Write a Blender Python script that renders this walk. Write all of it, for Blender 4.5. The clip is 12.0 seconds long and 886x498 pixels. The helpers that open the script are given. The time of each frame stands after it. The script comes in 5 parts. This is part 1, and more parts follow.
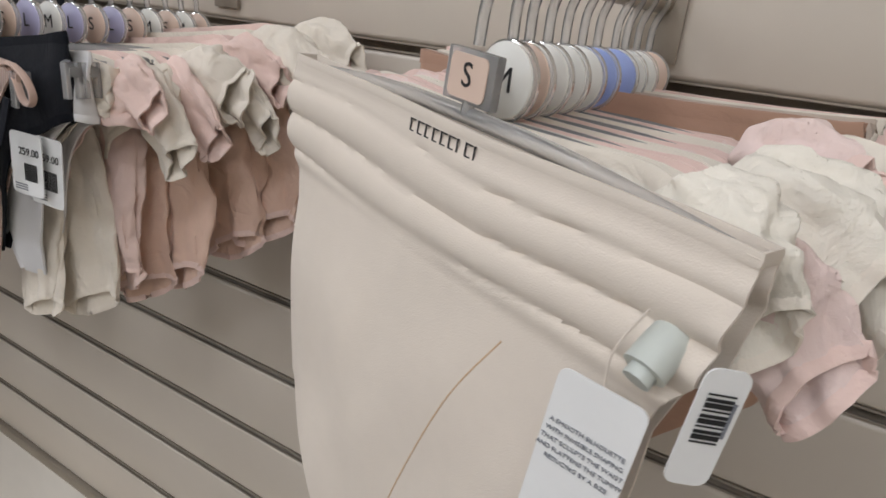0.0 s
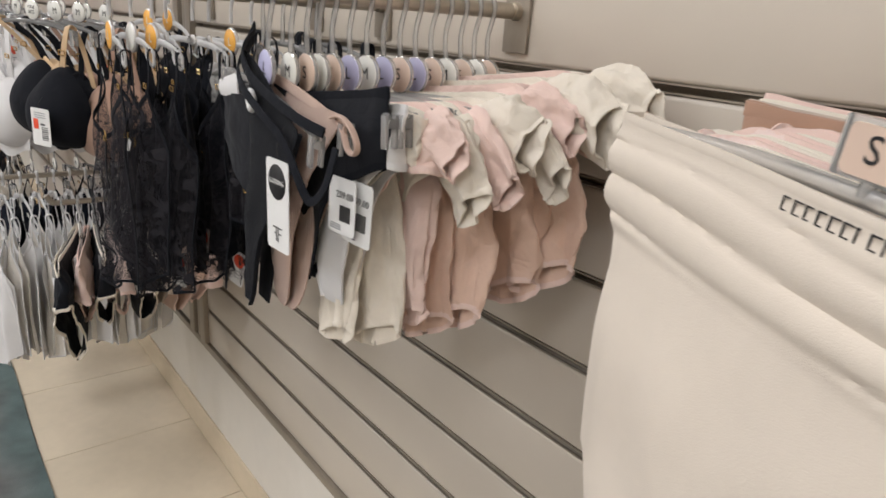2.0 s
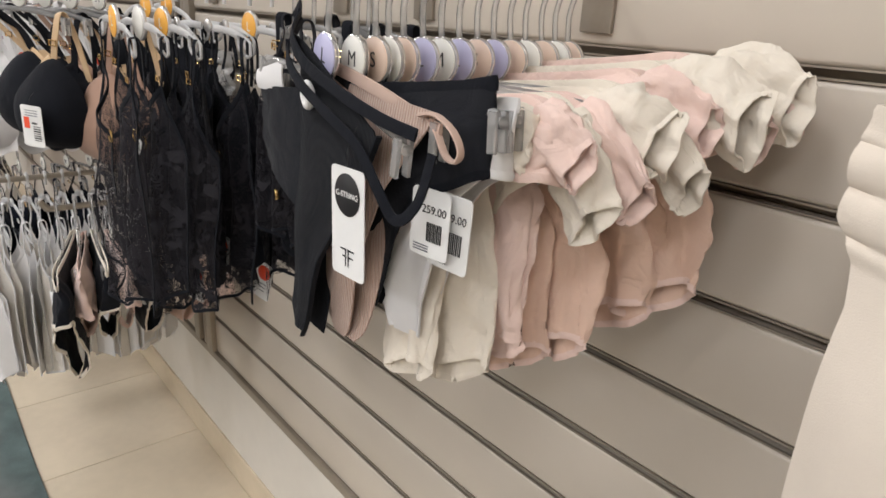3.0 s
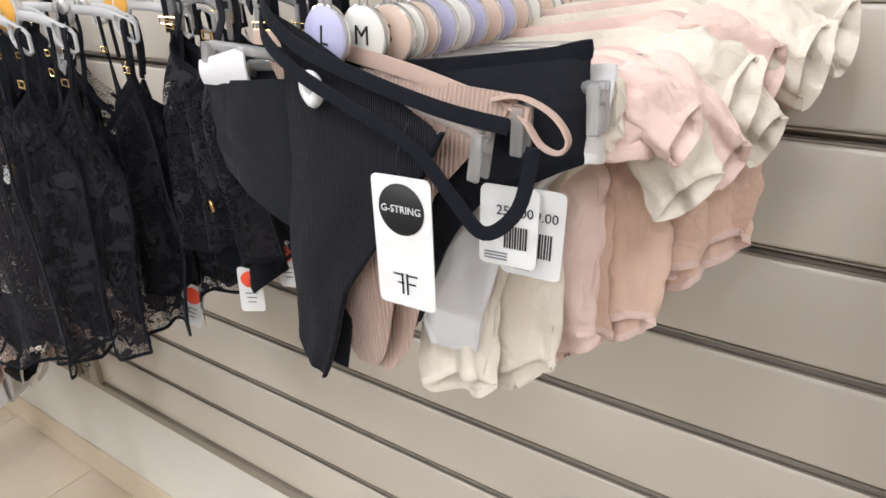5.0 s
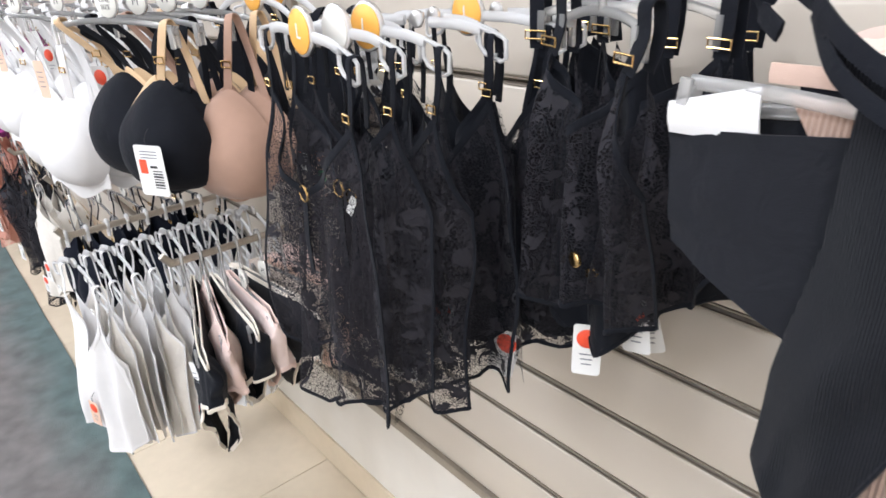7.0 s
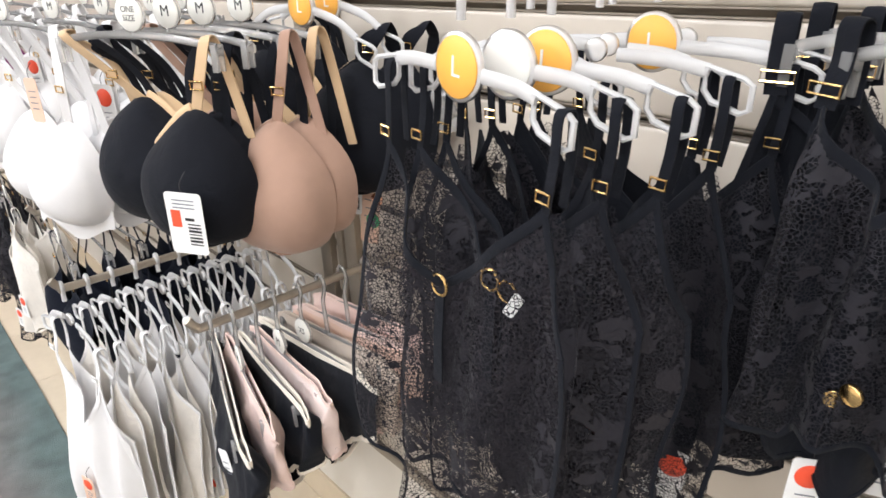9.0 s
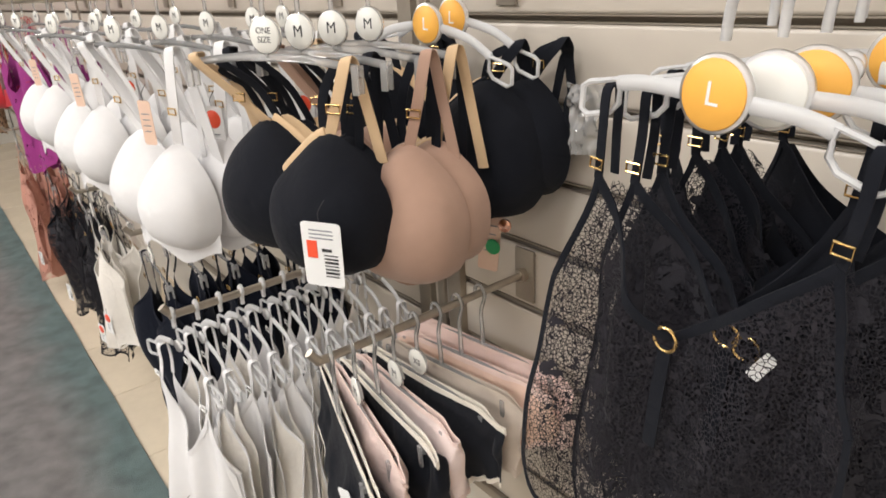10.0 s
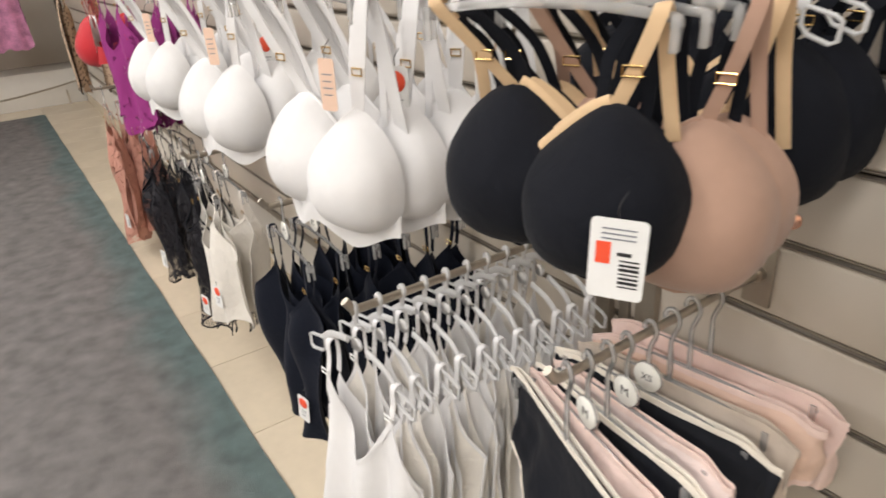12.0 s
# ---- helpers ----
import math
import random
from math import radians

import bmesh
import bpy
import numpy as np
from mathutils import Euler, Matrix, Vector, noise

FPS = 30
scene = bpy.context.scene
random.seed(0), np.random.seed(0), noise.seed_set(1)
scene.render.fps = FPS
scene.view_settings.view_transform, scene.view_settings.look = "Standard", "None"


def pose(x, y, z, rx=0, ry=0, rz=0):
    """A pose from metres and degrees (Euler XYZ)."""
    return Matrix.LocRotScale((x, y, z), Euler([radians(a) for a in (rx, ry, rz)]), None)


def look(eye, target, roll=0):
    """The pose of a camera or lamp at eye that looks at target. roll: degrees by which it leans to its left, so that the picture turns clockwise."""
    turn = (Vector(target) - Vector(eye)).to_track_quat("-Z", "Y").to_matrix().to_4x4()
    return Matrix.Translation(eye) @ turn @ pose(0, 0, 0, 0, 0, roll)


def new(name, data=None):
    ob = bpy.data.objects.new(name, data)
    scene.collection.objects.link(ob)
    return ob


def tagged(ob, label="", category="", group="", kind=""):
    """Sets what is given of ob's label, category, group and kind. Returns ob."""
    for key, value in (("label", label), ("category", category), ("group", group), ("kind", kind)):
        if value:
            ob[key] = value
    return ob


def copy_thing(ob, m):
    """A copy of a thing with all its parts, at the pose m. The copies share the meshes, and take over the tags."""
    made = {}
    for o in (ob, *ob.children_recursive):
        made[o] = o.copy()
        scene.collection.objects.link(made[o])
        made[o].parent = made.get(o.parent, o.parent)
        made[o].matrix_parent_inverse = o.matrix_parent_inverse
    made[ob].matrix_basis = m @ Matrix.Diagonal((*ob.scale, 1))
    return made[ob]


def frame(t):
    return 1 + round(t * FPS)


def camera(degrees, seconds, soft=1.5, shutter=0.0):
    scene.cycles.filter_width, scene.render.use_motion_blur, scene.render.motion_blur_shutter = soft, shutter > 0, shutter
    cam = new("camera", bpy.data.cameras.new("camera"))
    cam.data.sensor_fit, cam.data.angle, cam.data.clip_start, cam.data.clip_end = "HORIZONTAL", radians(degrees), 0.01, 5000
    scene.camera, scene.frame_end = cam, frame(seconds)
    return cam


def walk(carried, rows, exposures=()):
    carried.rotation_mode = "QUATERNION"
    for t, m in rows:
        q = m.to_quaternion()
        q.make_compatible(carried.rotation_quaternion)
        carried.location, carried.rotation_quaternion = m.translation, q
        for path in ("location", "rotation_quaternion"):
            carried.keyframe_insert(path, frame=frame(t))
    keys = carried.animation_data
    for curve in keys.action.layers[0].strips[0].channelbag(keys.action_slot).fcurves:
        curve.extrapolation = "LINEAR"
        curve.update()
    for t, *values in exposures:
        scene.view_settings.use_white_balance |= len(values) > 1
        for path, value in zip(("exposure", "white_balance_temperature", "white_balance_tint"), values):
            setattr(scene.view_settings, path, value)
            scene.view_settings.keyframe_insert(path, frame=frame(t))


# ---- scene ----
cam = camera(68.0, 12.0, soft=1.6, shutter=0.18)
PATH = [
    (0, (0.938, -0.508, 1.148), (-0.015, 1.123, 0.492), 6.6),
    (0.5, (1.009, -0.479, 1.152), (-0.156, 1.028, 0.542), 8.0),
    (1, (1.036, -0.441, 1.165), (-0.181, 1.016, 0.537), 6.9),
    (1.5, (0.98, -0.477, 1.165), (-0.385, 0.854, 0.561), 5.0),
    (2, (0.879, -0.522, 1.158), (-0.582, 0.683, 0.514), 4.4),
    (2.5, (0.813, -0.53, 1.154), (-0.65, 0.667, 0.501), 3.7),
    (3, (0.75, -0.524, 1.146), (-0.673, 0.705, 0.466), 3.5),
    (4.8, (0.597, -0.556, 1.151), (-0.465, 0.926, 0.329), -1.4),
    (5, (0.59, -0.557, 1.152), (-0.441, 0.948, 0.329), -1.4),
    (5.5, (0.565, -0.559, 1.158), (-0.417, 0.98, 0.34), -1.9),
    (6, (0.538, -0.564, 1.165), (-0.47, 0.966, 0.361), -2.8),
    (6.5, (0.481, -0.572, 1.165), (-0.751, 0.769, 0.341), -3.3),
    (7, (0.383, -0.566, 1.164), (-1.046, 0.565, 0.342), -3.8),
    (9, (0.164, -0.564, 1.169), (-1.212, 0.644, 0.363), -2.3),
    (9.5, (0.104, -0.594, 1.161), (-1.36, 0.465, 0.304), -2.2),
    (10, (0.059, -0.608, 1.175), (-1.408, 0.511, 0.405), -3.6),
    (10.5, (0.023, -0.609, 1.183), (-1.339, 0.677, 0.482), -2.9),
    (11, (-0.007, -0.628, 1.183), (-1.332, 0.712, 0.512), -2.5),
    (11.5, (-0.047, -0.663, 1.18), (-1.453, 0.538, 0.419), -2.6),
    (12, (-0.176, -0.693, 1.16), (-1.689, 0.294, 0.302), -3.7),
]
EXPO = [(0.0, -0.83, 5900, 10), (1.2, -0.78, 5900, 10), (2.2, -0.48, 6200, 10), (3.0, -0.38, 6200, 10), (5.0, -0.03, 5950, 10), (6.0, -0.03, 5950, 10), (7.0, 0.32, 5750, 10), (9.0, 0.32, 6000, 10), (9.6, 0.1, 6350, 10), (10.5, -0.18, 6400, 10), (12.0, -0.08, 6450, 10)]
walk(cam, [(t, look(eye, target, roll)) for t, eye, target, roll in PATH], EXPO)

# ---- world and lamps ----
world = bpy.data.worlds.new("shop_surroundings")
scene.world = world
world.use_nodes = True
world.node_tree.nodes["Background"].inputs[0].default_value = (1.0, 0.98, 0.97, 1)
world.node_tree.nodes["Background"].inputs[1].default_value = 0.25
CEILING = 2.75
LIGHTS = [(x, y) for x in (1.6, 0.2, -1.2, -2.8, -4.6) for y in (-1.5, -3.3)]
for lx, ly in LIGHTS:
    lamp = bpy.data.lights.new("ceiling_panel_lamp", "AREA")
    lamp.shape, lamp.size, lamp.size_y, lamp.energy = "RECTANGLE", 0.58, 0.58, 17 if ly > -2 else 34
    lamp.color = (1.0, 0.975, 0.96)
    new("ceiling_panel_lamp", lamp).matrix_world = pose(lx, ly, CEILING - 0.03)


scene.cycles.transparent_max_bounces = 20


# ---- materials ----
def mat(name, color, rough=0.6, metal=0.0, **sockets):
    m = bpy.data.materials.new(name)
    m.use_nodes = True
    b = m.node_tree.nodes["Principled BSDF"]
    b.inputs["Base Color"].default_value = (*color, 1)
    b.inputs["Roughness"].default_value = rough
    b.inputs["Metallic"].default_value = metal
    for key, value in sockets.items():
        b.inputs[key.replace("_", " ")].default_value = value
    return m


def node(m, kind, **values):
    n = m.node_tree.nodes.new(kind)
    for key, value in values.items():
        n.inputs[key.replace("_", " ")].default_value = value
    return n


def wire(m, a, out, b, into):
    m.node_tree.links.new(a.outputs[out], b.inputs[into])


def mottled(m, color, scale, amount, fine=0.0, fine_scale=900.0, distance=0.0006, stretch=(1, 1, 1)):
    """Colour that varies by noise at two scales, with fine relief."""
    b = m.node_tree.nodes["Principled BSDF"]
    tc = node(m, "ShaderNodeTexCoord")
    mp = node(m, "ShaderNodeMapping")
    mp.inputs["Scale"].default_value = stretch
    wire(m, tc, "Object", mp, "Vector")
    n1 = node(m, "ShaderNodeTexNoise", Scale=scale, Detail=4.0)
    n2 = node(m, "ShaderNodeTexNoise", Scale=scale * 7, Detail=3.0)
    wire(m, mp, 0, n1, "Vector")
    wire(m, mp, 0, n2, "Vector")
    add = node(m, "ShaderNodeMath")
    add.operation = "MULTIPLY_ADD"
    wire(m, n2, "Fac", add, 0)
    add.inputs[1].default_value = 0.4
    wire(m, n1, "Fac", add, 2)
    ramp = node(m, "ShaderNodeMapRange")
    ramp.inputs["From Min"].default_value, ramp.inputs["From Max"].default_value = 0.45, 0.95
    ramp.inputs["To Min"].default_value, ramp.inputs["To Max"].default_value = 1 - amount, 1 + amount
    wire(m, add, 0, ramp, "Value")
    mul = node(m, "ShaderNodeVectorMath")
    mul.operation = "SCALE"
    mul.inputs[0].default_value = color
    wire(m, ramp, 0, mul, "Scale")
    wire(m, mul, 0, b, "Base Color")
    if fine:
        n3 = node(m, "ShaderNodeTexNoise", Scale=fine_scale, Detail=2.0)
        wire(m, mp, 0, n3, "Vector")
        bump = node(m, "ShaderNodeBump", Strength=fine, Distance=distance)
        wire(m, n3, "Fac", bump, "Height")
        wire(m, bump, 0, b, "Normal")
    return m


def fabric(name, color, rough=0.85, sheen=0.3, amount=0.06, rib=0.0, see=0.0, mesh_holes=False, crease=0.0):
    """Knitted cloth: faint mottling, weave relief, optional ribs, light that passes through."""
    m = mottled(mat(name, color, rough), color, 14, amount, 0.35, 1300, 0.0005)
    b = m.node_tree.nodes["Principled BSDF"]
    b.inputs["Sheen Weight"].default_value = sheen
    b.inputs["Specular IOR Level"].default_value = 0.15
    tc = node(m, "ShaderNodeTexCoord")
    if crease:
        cr = node(m, "ShaderNodeTexNoise", Scale=38.0, Detail=3.0, Distortion=1.2)
        wire(m, tc, "Object", cr, "Vector")
        weave = b.inputs["Normal"].links[0].from_node
        cbump = node(m, "ShaderNodeBump", Strength=crease, Distance=0.006)
        wire(m, cr, "Fac", cbump, "Height")
        wire(m, cbump, 0, weave, "Normal")
    if rib:
        w = node(m, "ShaderNodeTexWave", Scale=0.314 / rib, Distortion=0.6, Detail=1.0)
        wire(m, tc, "Object", w, "Vector")
        bump = node(m, "ShaderNodeBump", Strength=0.8, Distance=0.0012)
        wire(m, w, "Fac", bump, "Height")
        wire(m, bump, 0, b, "Normal")
    out = m.node_tree.nodes["Material Output"]
    last = b
    if see:
        tr = node(m, "ShaderNodeBsdfTranslucent")
        tr.inputs["Color"].default_value = (*color, 1)
        mix = node(m, "ShaderNodeMixShader", Fac=see)
        wire(m, b, 0, mix, 1)
        wire(m, tr, 0, mix, 2)
        last = mix
        wire(m, mix, 0, out, "Surface")
    if mesh_holes:
        v = node(m, "ShaderNodeTexVoronoi", Scale=900.0)
        wire(m, tc, "Object", v, "Vector")
        less = node(m, "ShaderNodeMath")
        less.operation = "LESS_THAN"
        less.inputs[1].default_value = 0.22
        wire(m, v, "Distance", less, 0)
        gap = node(m, "ShaderNodeBsdfTransparent")
        mix2 = node(m, "ShaderNodeMixShader")
        wire(m, less, 0, mix2, 0)
        wire(m, last, 0, mix2, 1)
        wire(m, gap, 0, mix2, 2)
        wire(m, mix2, 0, out, "Surface")
    return m


def lace(name, color, net=260.0, openness=0.5):
    """Lace: a fine net with denser flower patches woven in."""
    m = mat(name, color, 0.7)
    b = m.node_tree.nodes["Principled BSDF"]
    b.inputs["Specular IOR Level"].default_value = 0.3
    b.inputs["Sheen Weight"].default_value = 0.03
    tc = node(m, "ShaderNodeTexCoord")
    v = node(m, "ShaderNodeTexVoronoi", Scale=net)
    v.feature = "DISTANCE_TO_EDGE"
    f = node(m, "ShaderNodeTexVoronoi", Scale=38.0)
    f.feature = "SMOOTH_F1"
    n = node(m, "ShaderNodeTexNoise", Scale=55.0, Detail=5.0, Distortion=1.5)
    for t in (v, f, n):
        wire(m, tc, "Object", t, "Vector")
    hole = node(m, "ShaderNodeMath")
    hole.operation = "GREATER_THAN"
    hole.inputs[1].default_value = 0.075
    wire(m, v, 0, hole, 0)
    petal = node(m, "ShaderNodeMath")
    petal.operation = "MULTIPLY_ADD"
    petal.inputs[1].default_value = 0.55
    wire(m, f, "Distance", petal, 0)
    wire(m, n, "Fac", petal, 2)
    loose = node(m, "ShaderNodeMath")
    loose.operation = "GREATER_THAN"
    loose.inputs[1].default_value = 1.0 - openness * 0.55
    wire(m, petal, 0, loose, 0)
    both = node(m, "ShaderNodeMath")
    both.operation = "MULTIPLY"
    wire(m, hole, 0, both, 0)
    wire(m, loose, 0, both, 1)
    gap = node(m, "ShaderNodeBsdfTransparent")
    mix = node(m, "ShaderNodeMixShader")
    wire(m, both, 0, mix, 0)
    wire(m, b, 0, mix, 1)
    wire(m, gap, 0, mix, 2)
    wire(m, mix, 0, m.node_tree.nodes["Material Output"], "Surface")
    bump = node(m, "ShaderNodeBump", Strength=0.9, Distance=0.0015)
    wire(m, n, "Fac", bump, "Height")
    wire(m, bump, 0, b, "Normal")
    return m


WALL = mottled(mat("cream_laminate", (0.545, 0.49, 0.42), 0.32), (0.545, 0.49, 0.42), 2.2, 0.035, 0.15, 60, 0.001)
GROOVE = mottled(mat("taupe_aluminium_channel", (0.2, 0.17, 0.135), 0.45, 0.3), (0.2, 0.17, 0.135), 9, 0.12)
TRIM = mottled(mat("champagne_metal_trim", (0.33, 0.29, 0.24), 0.42, 0.5), (0.33, 0.29, 0.24), 20, 0.08)
BASE = mottled(mat("white_painted_board", (0.7, 0.67, 0.62), 0.4), (0.7, 0.67, 0.62), 3, 0.05)
TILE = mottled(mat("beige_porcelain_tile", (0.64, 0.55, 0.42), 0.22), (0.64, 0.55, 0.42), 5, 0.07)
GROUT = mottled(mat("grey_grout", (0.25, 0.22, 0.18), 0.9), (0.25, 0.22, 0.18), 40, 0.2)
PAINT = mottled(mat("cream_wall_paint", (0.66, 0.6, 0.5), 0.7), (0.66, 0.6, 0.5), 1.5, 0.04)
CEIL = mottled(mat("white_ceiling_board", (0.78, 0.77, 0.74), 0.9), (0.78, 0.77, 0.74), 6, 0.03)
METAL = mottled(mat("brushed_nickel", (0.5, 0.45, 0.38), 0.34, 0.9), (0.5, 0.45, 0.38), 60, 0.1)
CHROME = mat("polished_chrome", (0.7, 0.69, 0.66), 0.15, 1.0)
GOLD = mat("gold_plated_metal", (0.86, 0.6, 0.26), 0.18, 1.0)
COPPER = mat("rose_gold_charm", (0.9, 0.5, 0.36), 0.2, 1.0)
LAMP = mat("lamp_diffuser", (0.9, 0.9, 0.9), 0.5, Emission_Color=(1.0, 0.95, 0.87, 1), Emission_Strength=4.0)
def thin_plastic(name, milk, rough, tint=(0.95, 0.96, 0.97)):
    """Thin clear plastic: mostly see-through, glossy by Fresnel, a little milky."""
    m = mat(name, tint, rough)
    out = m.node_tree.nodes["Material Output"]
    through_ = node(m, "ShaderNodeBsdfTransparent")
    through_.inputs["Color"].default_value = (*tint, 1)
    haze = node(m, "ShaderNodeBsdfTranslucent")
    haze.inputs["Color"].default_value = (*tint, 1)
    body = node(m, "ShaderNodeBsdfDiffuse")
    body.inputs["Color"].default_value = (*tint, 1)
    soft_ = node(m, "ShaderNodeMixShader", Fac=0.5)
    wire(m, haze, 0, soft_, 1)
    wire(m, body, 0, soft_, 2)
    base = node(m, "ShaderNodeMixShader", Fac=milk)
    wire(m, through_, 0, base, 1)
    wire(m, soft_, 0, base, 2)
    shine = node(m, "ShaderNodeBsdfGlossy", Roughness=rough)
    fres = node(m, "ShaderNodeFresnel", IOR=1.42)
    mix = node(m, "ShaderNodeMixShader")
    wire(m, fres, 0, mix, 0)
    wire(m, base, 0, mix, 1)
    wire(m, shine, 0, mix, 2)
    wire(m, mix, 0, out, "Surface")
    return m


CLEAR = thin_plastic("clear_styrene", 0.28, 0.1, (0.985, 0.985, 0.985))
FROST = thin_plastic("frosted_polypropylene", 0.82, 0.3, (0.97, 0.97, 0.975))
WHITEPL = mat("white_plastic", (0.78, 0.78, 0.76), 0.35)
TAGPIN = mat("pale_grey_abs", (0.55, 0.58, 0.54), 0.4)
PAPER = mottled(mat("white_card", (0.8, 0.8, 0.79), 0.55), (0.8, 0.8, 0.79), 30, 0.02)
BLUSHCARD = mottled(mat("blush_card", (0.74, 0.52, 0.4), 0.55), (0.74, 0.52, 0.4), 30, 0.03)
INK = mat("black_ink", (0.015, 0.015, 0.017), 0.5)
GREYINK = mat("grey_ink", (0.2, 0.21, 0.24), 0.6)
RED = mat("red_orange_sticker", (0.85, 0.09, 0.035), 0.5)
GREEN = mat("green_sticker", (0.03, 0.35, 0.12), 0.5)
ORANGE = mat("orange_size_disc", (0.9, 0.46, 0.08), 0.45)
DISC_WHITE = mat("white_size_disc", (0.8, 0.79, 0.74), 0.4)
DISC_PEACH = mat("peach_size_disc", (0.7, 0.54, 0.44), 0.4)
DISC_LILAC = mat("lilac_size_disc", (0.47, 0.46, 0.66), 0.4)
DISC_BLUE = mat("blue_size_disc", (0.32, 0.4, 0.74), 0.4)

BLACK = fabric("black_jersey", (0.007, 0.008, 0.012), 0.85, 0.04, crease=0.25)
RIBBED = fabric("black_ribbed_knit", (0.008, 0.009, 0.013), 0.85, 0.05, rib=0.0016)
CHARCOAL = fabric("charcoal_microfibre", (0.011, 0.012, 0.016), 0.8, 0.06, crease=0.25)
NAVY = fabric("navy_black_jersey", (0.006, 0.008, 0.016), 0.8, 0.05, crease=0.25)
CREAM = fabric("cream_cotton", (0.89, 0.82, 0.715), 0.85, 0.2, see=0.12, crease=0.55)
CREAMNET = fabric("cream_net", (0.89, 0.84, 0.74), 0.85, 0.2, see=0.12, mesh_holes=True, crease=0.55)
PINK = fabric("pale_pink_cotton", (0.88, 0.68, 0.61), 0.85, 0.2, see=0.12, crease=0.55)
PINKNET = fabric("pale_pink_net", (0.88, 0.72, 0.67), 0.85, 0.2, see=0.12, mesh_holes=True, crease=0.55)
PEACH = fabric("peach_cotton", (0.84, 0.61, 0.49), 0.85, 0.2, see=0.12, crease=0.55)
WHITE = fabric("white_microfibre", (0.8, 0.79, 0.79), 0.75, 0.2, 0.03, see=0.12)
OFFWHITE = fabric("off_white_cotton", (0.82, 0.78, 0.72), 0.85, 0.2, see=0.15, crease=0.55)
SHAPE = fabric("beige_shaping_knit", (0.7, 0.625, 0.54), 0.7, 0.15, 0.03)
NUDE = fabric("nude_ribbed_knit", (0.52, 0.37, 0.3), 0.85, 0.3, rib=0.003)
NUDEPLAIN = fabric("nude_elastic", (0.55, 0.4, 0.33), 0.8, 0.2)
TAN = fabric("tan_microfibre", (0.4, 0.255, 0.19), 0.75, 0.3)
TERRA = fabric("terracotta_beige_microfibre", (0.42, 0.26, 0.185), 0.75, 0.3, crease=0.25)
GREIGE = fabric("greige_microfibre", (0.56, 0.47, 0.39), 0.75, 0.3, crease=0.25)
GOLDLINE = fabric("gold_beige_satin", (0.62, 0.44, 0.265), 0.5, 0.2)
PLUM = lace("plum_lace", (0.28, 0.03, 0.19), 220, 0.25)
REDCLOTH = fabric("red_satin", (0.5, 0.03, 0.04), 0.6, 0.2)
SKYCLOTH = fabric("pink_blue_print", (0.6, 0.25, 0.42), 0.7, 0.2, 0.4)
BLACKLACE = lace("black_lace", (0.016, 0.014, 0.019), 300, 0.85)
BLACKLACE2 = lace("dense_black_lace", (0.014, 0.013, 0.018), 340, 0.62)
ROSELACE = lace("dusty_rose_lace", (0.52, 0.26, 0.2), 260, 0.35)

LEOPARD = mat("leopard_print", (0.5, 0.36, 0.24), 0.7)
spots = node(LEOPARD, "ShaderNodeTexVoronoi", Scale=70.0)
spot_ramp = node(LEOPARD, "ShaderNodeValToRGB")
spot_ramp.color_ramp.elements[0].position, spot_ramp.color_ramp.elements[0].color = 0.3, (0.05, 0.03, 0.02, 1)
spot_ramp.color_ramp.elements[1].position, spot_ramp.color_ramp.elements[1].color = 0.42, (0.5, 0.36, 0.25, 1)
spot_tc = node(LEOPARD, "ShaderNodeTexCoord")
wire(LEOPARD, spot_tc, "Object", spots, "Vector")
wire(LEOPARD, spots, "Distance", spot_ramp, 0)
wire(LEOPARD, spot_ramp, 0, LEOPARD.node_tree.nodes["Principled BSDF"], "Base Color")

CARPET = mat("grey_green_carpet", (0.1, 0.1, 0.1), 0.95)
ct = node(CARPET, "ShaderNodeTexCoord")
cn = node(CARPET, "ShaderNodeTexNoise", Scale=2.2, Detail=5.0, Distortion=0.6)
cf = node(CARPET, "ShaderNodeTexNoise", Scale=420.0, Detail=2.0)
cg = node(CARPET, "ShaderNodeTexNoise", Scale=14.0, Detail=4.0)
csep = node(CARPET, "ShaderNodeSeparateXYZ")
for tex in (cn, cf, cg):
    wire(CARPET, ct, "Object", tex, "Vector")
wire(CARPET, ct, "Object", csep, 0)
# the pile turns from green along its border to grey in the field
cborder = node(CARPET, "ShaderNodeMapRange", From_Min=-0.62, From_Max=-0.39, To_Min=-0.45, To_Max=0.55)
wire(CARPET, csep, "Y", cborder, "Value")
cadd = node(CARPET, "ShaderNodeMath")
wire(CARPET, cborder, 0, cadd, 0)
wire(CARPET, cn, "Fac", cadd, 1)
cramp = node(CARPET, "ShaderNodeValToRGB")
cramp.color_ramp.elements[0].position, cramp.color_ramp.elements[0].color = 0.3, (0.165, 0.155, 0.15, 1)
cramp.color_ramp.elements[1].position, cramp.color_ramp.elements[1].color = 0.85, (0.105, 0.145, 0.142, 1)
wire(CARPET, cadd, 0, cramp, 0)
cmul = node(CARPET, "ShaderNodeMix")
cmul.data_type, cmul.blend_type = "RGBA", "OVERLAY"
cmul.inputs[0].default_value = 0.6
wire(CARPET, cramp, 0, cmul, 6)
wire(CARPET, cg, "Fac", cmul, 7)
wire(CARPET, cmul, 2, CARPET.node_tree.nodes["Principled BSDF"], "Base Color")
cb = node(CARPET, "ShaderNodeBump", Strength=1.0, Distance=0.003)
wire(CARPET, cf, "Fac", cb, "Height")
wire(CARPET, cb, 0, CARPET.node_tree.nodes["Principled BSDF"], "Normal")
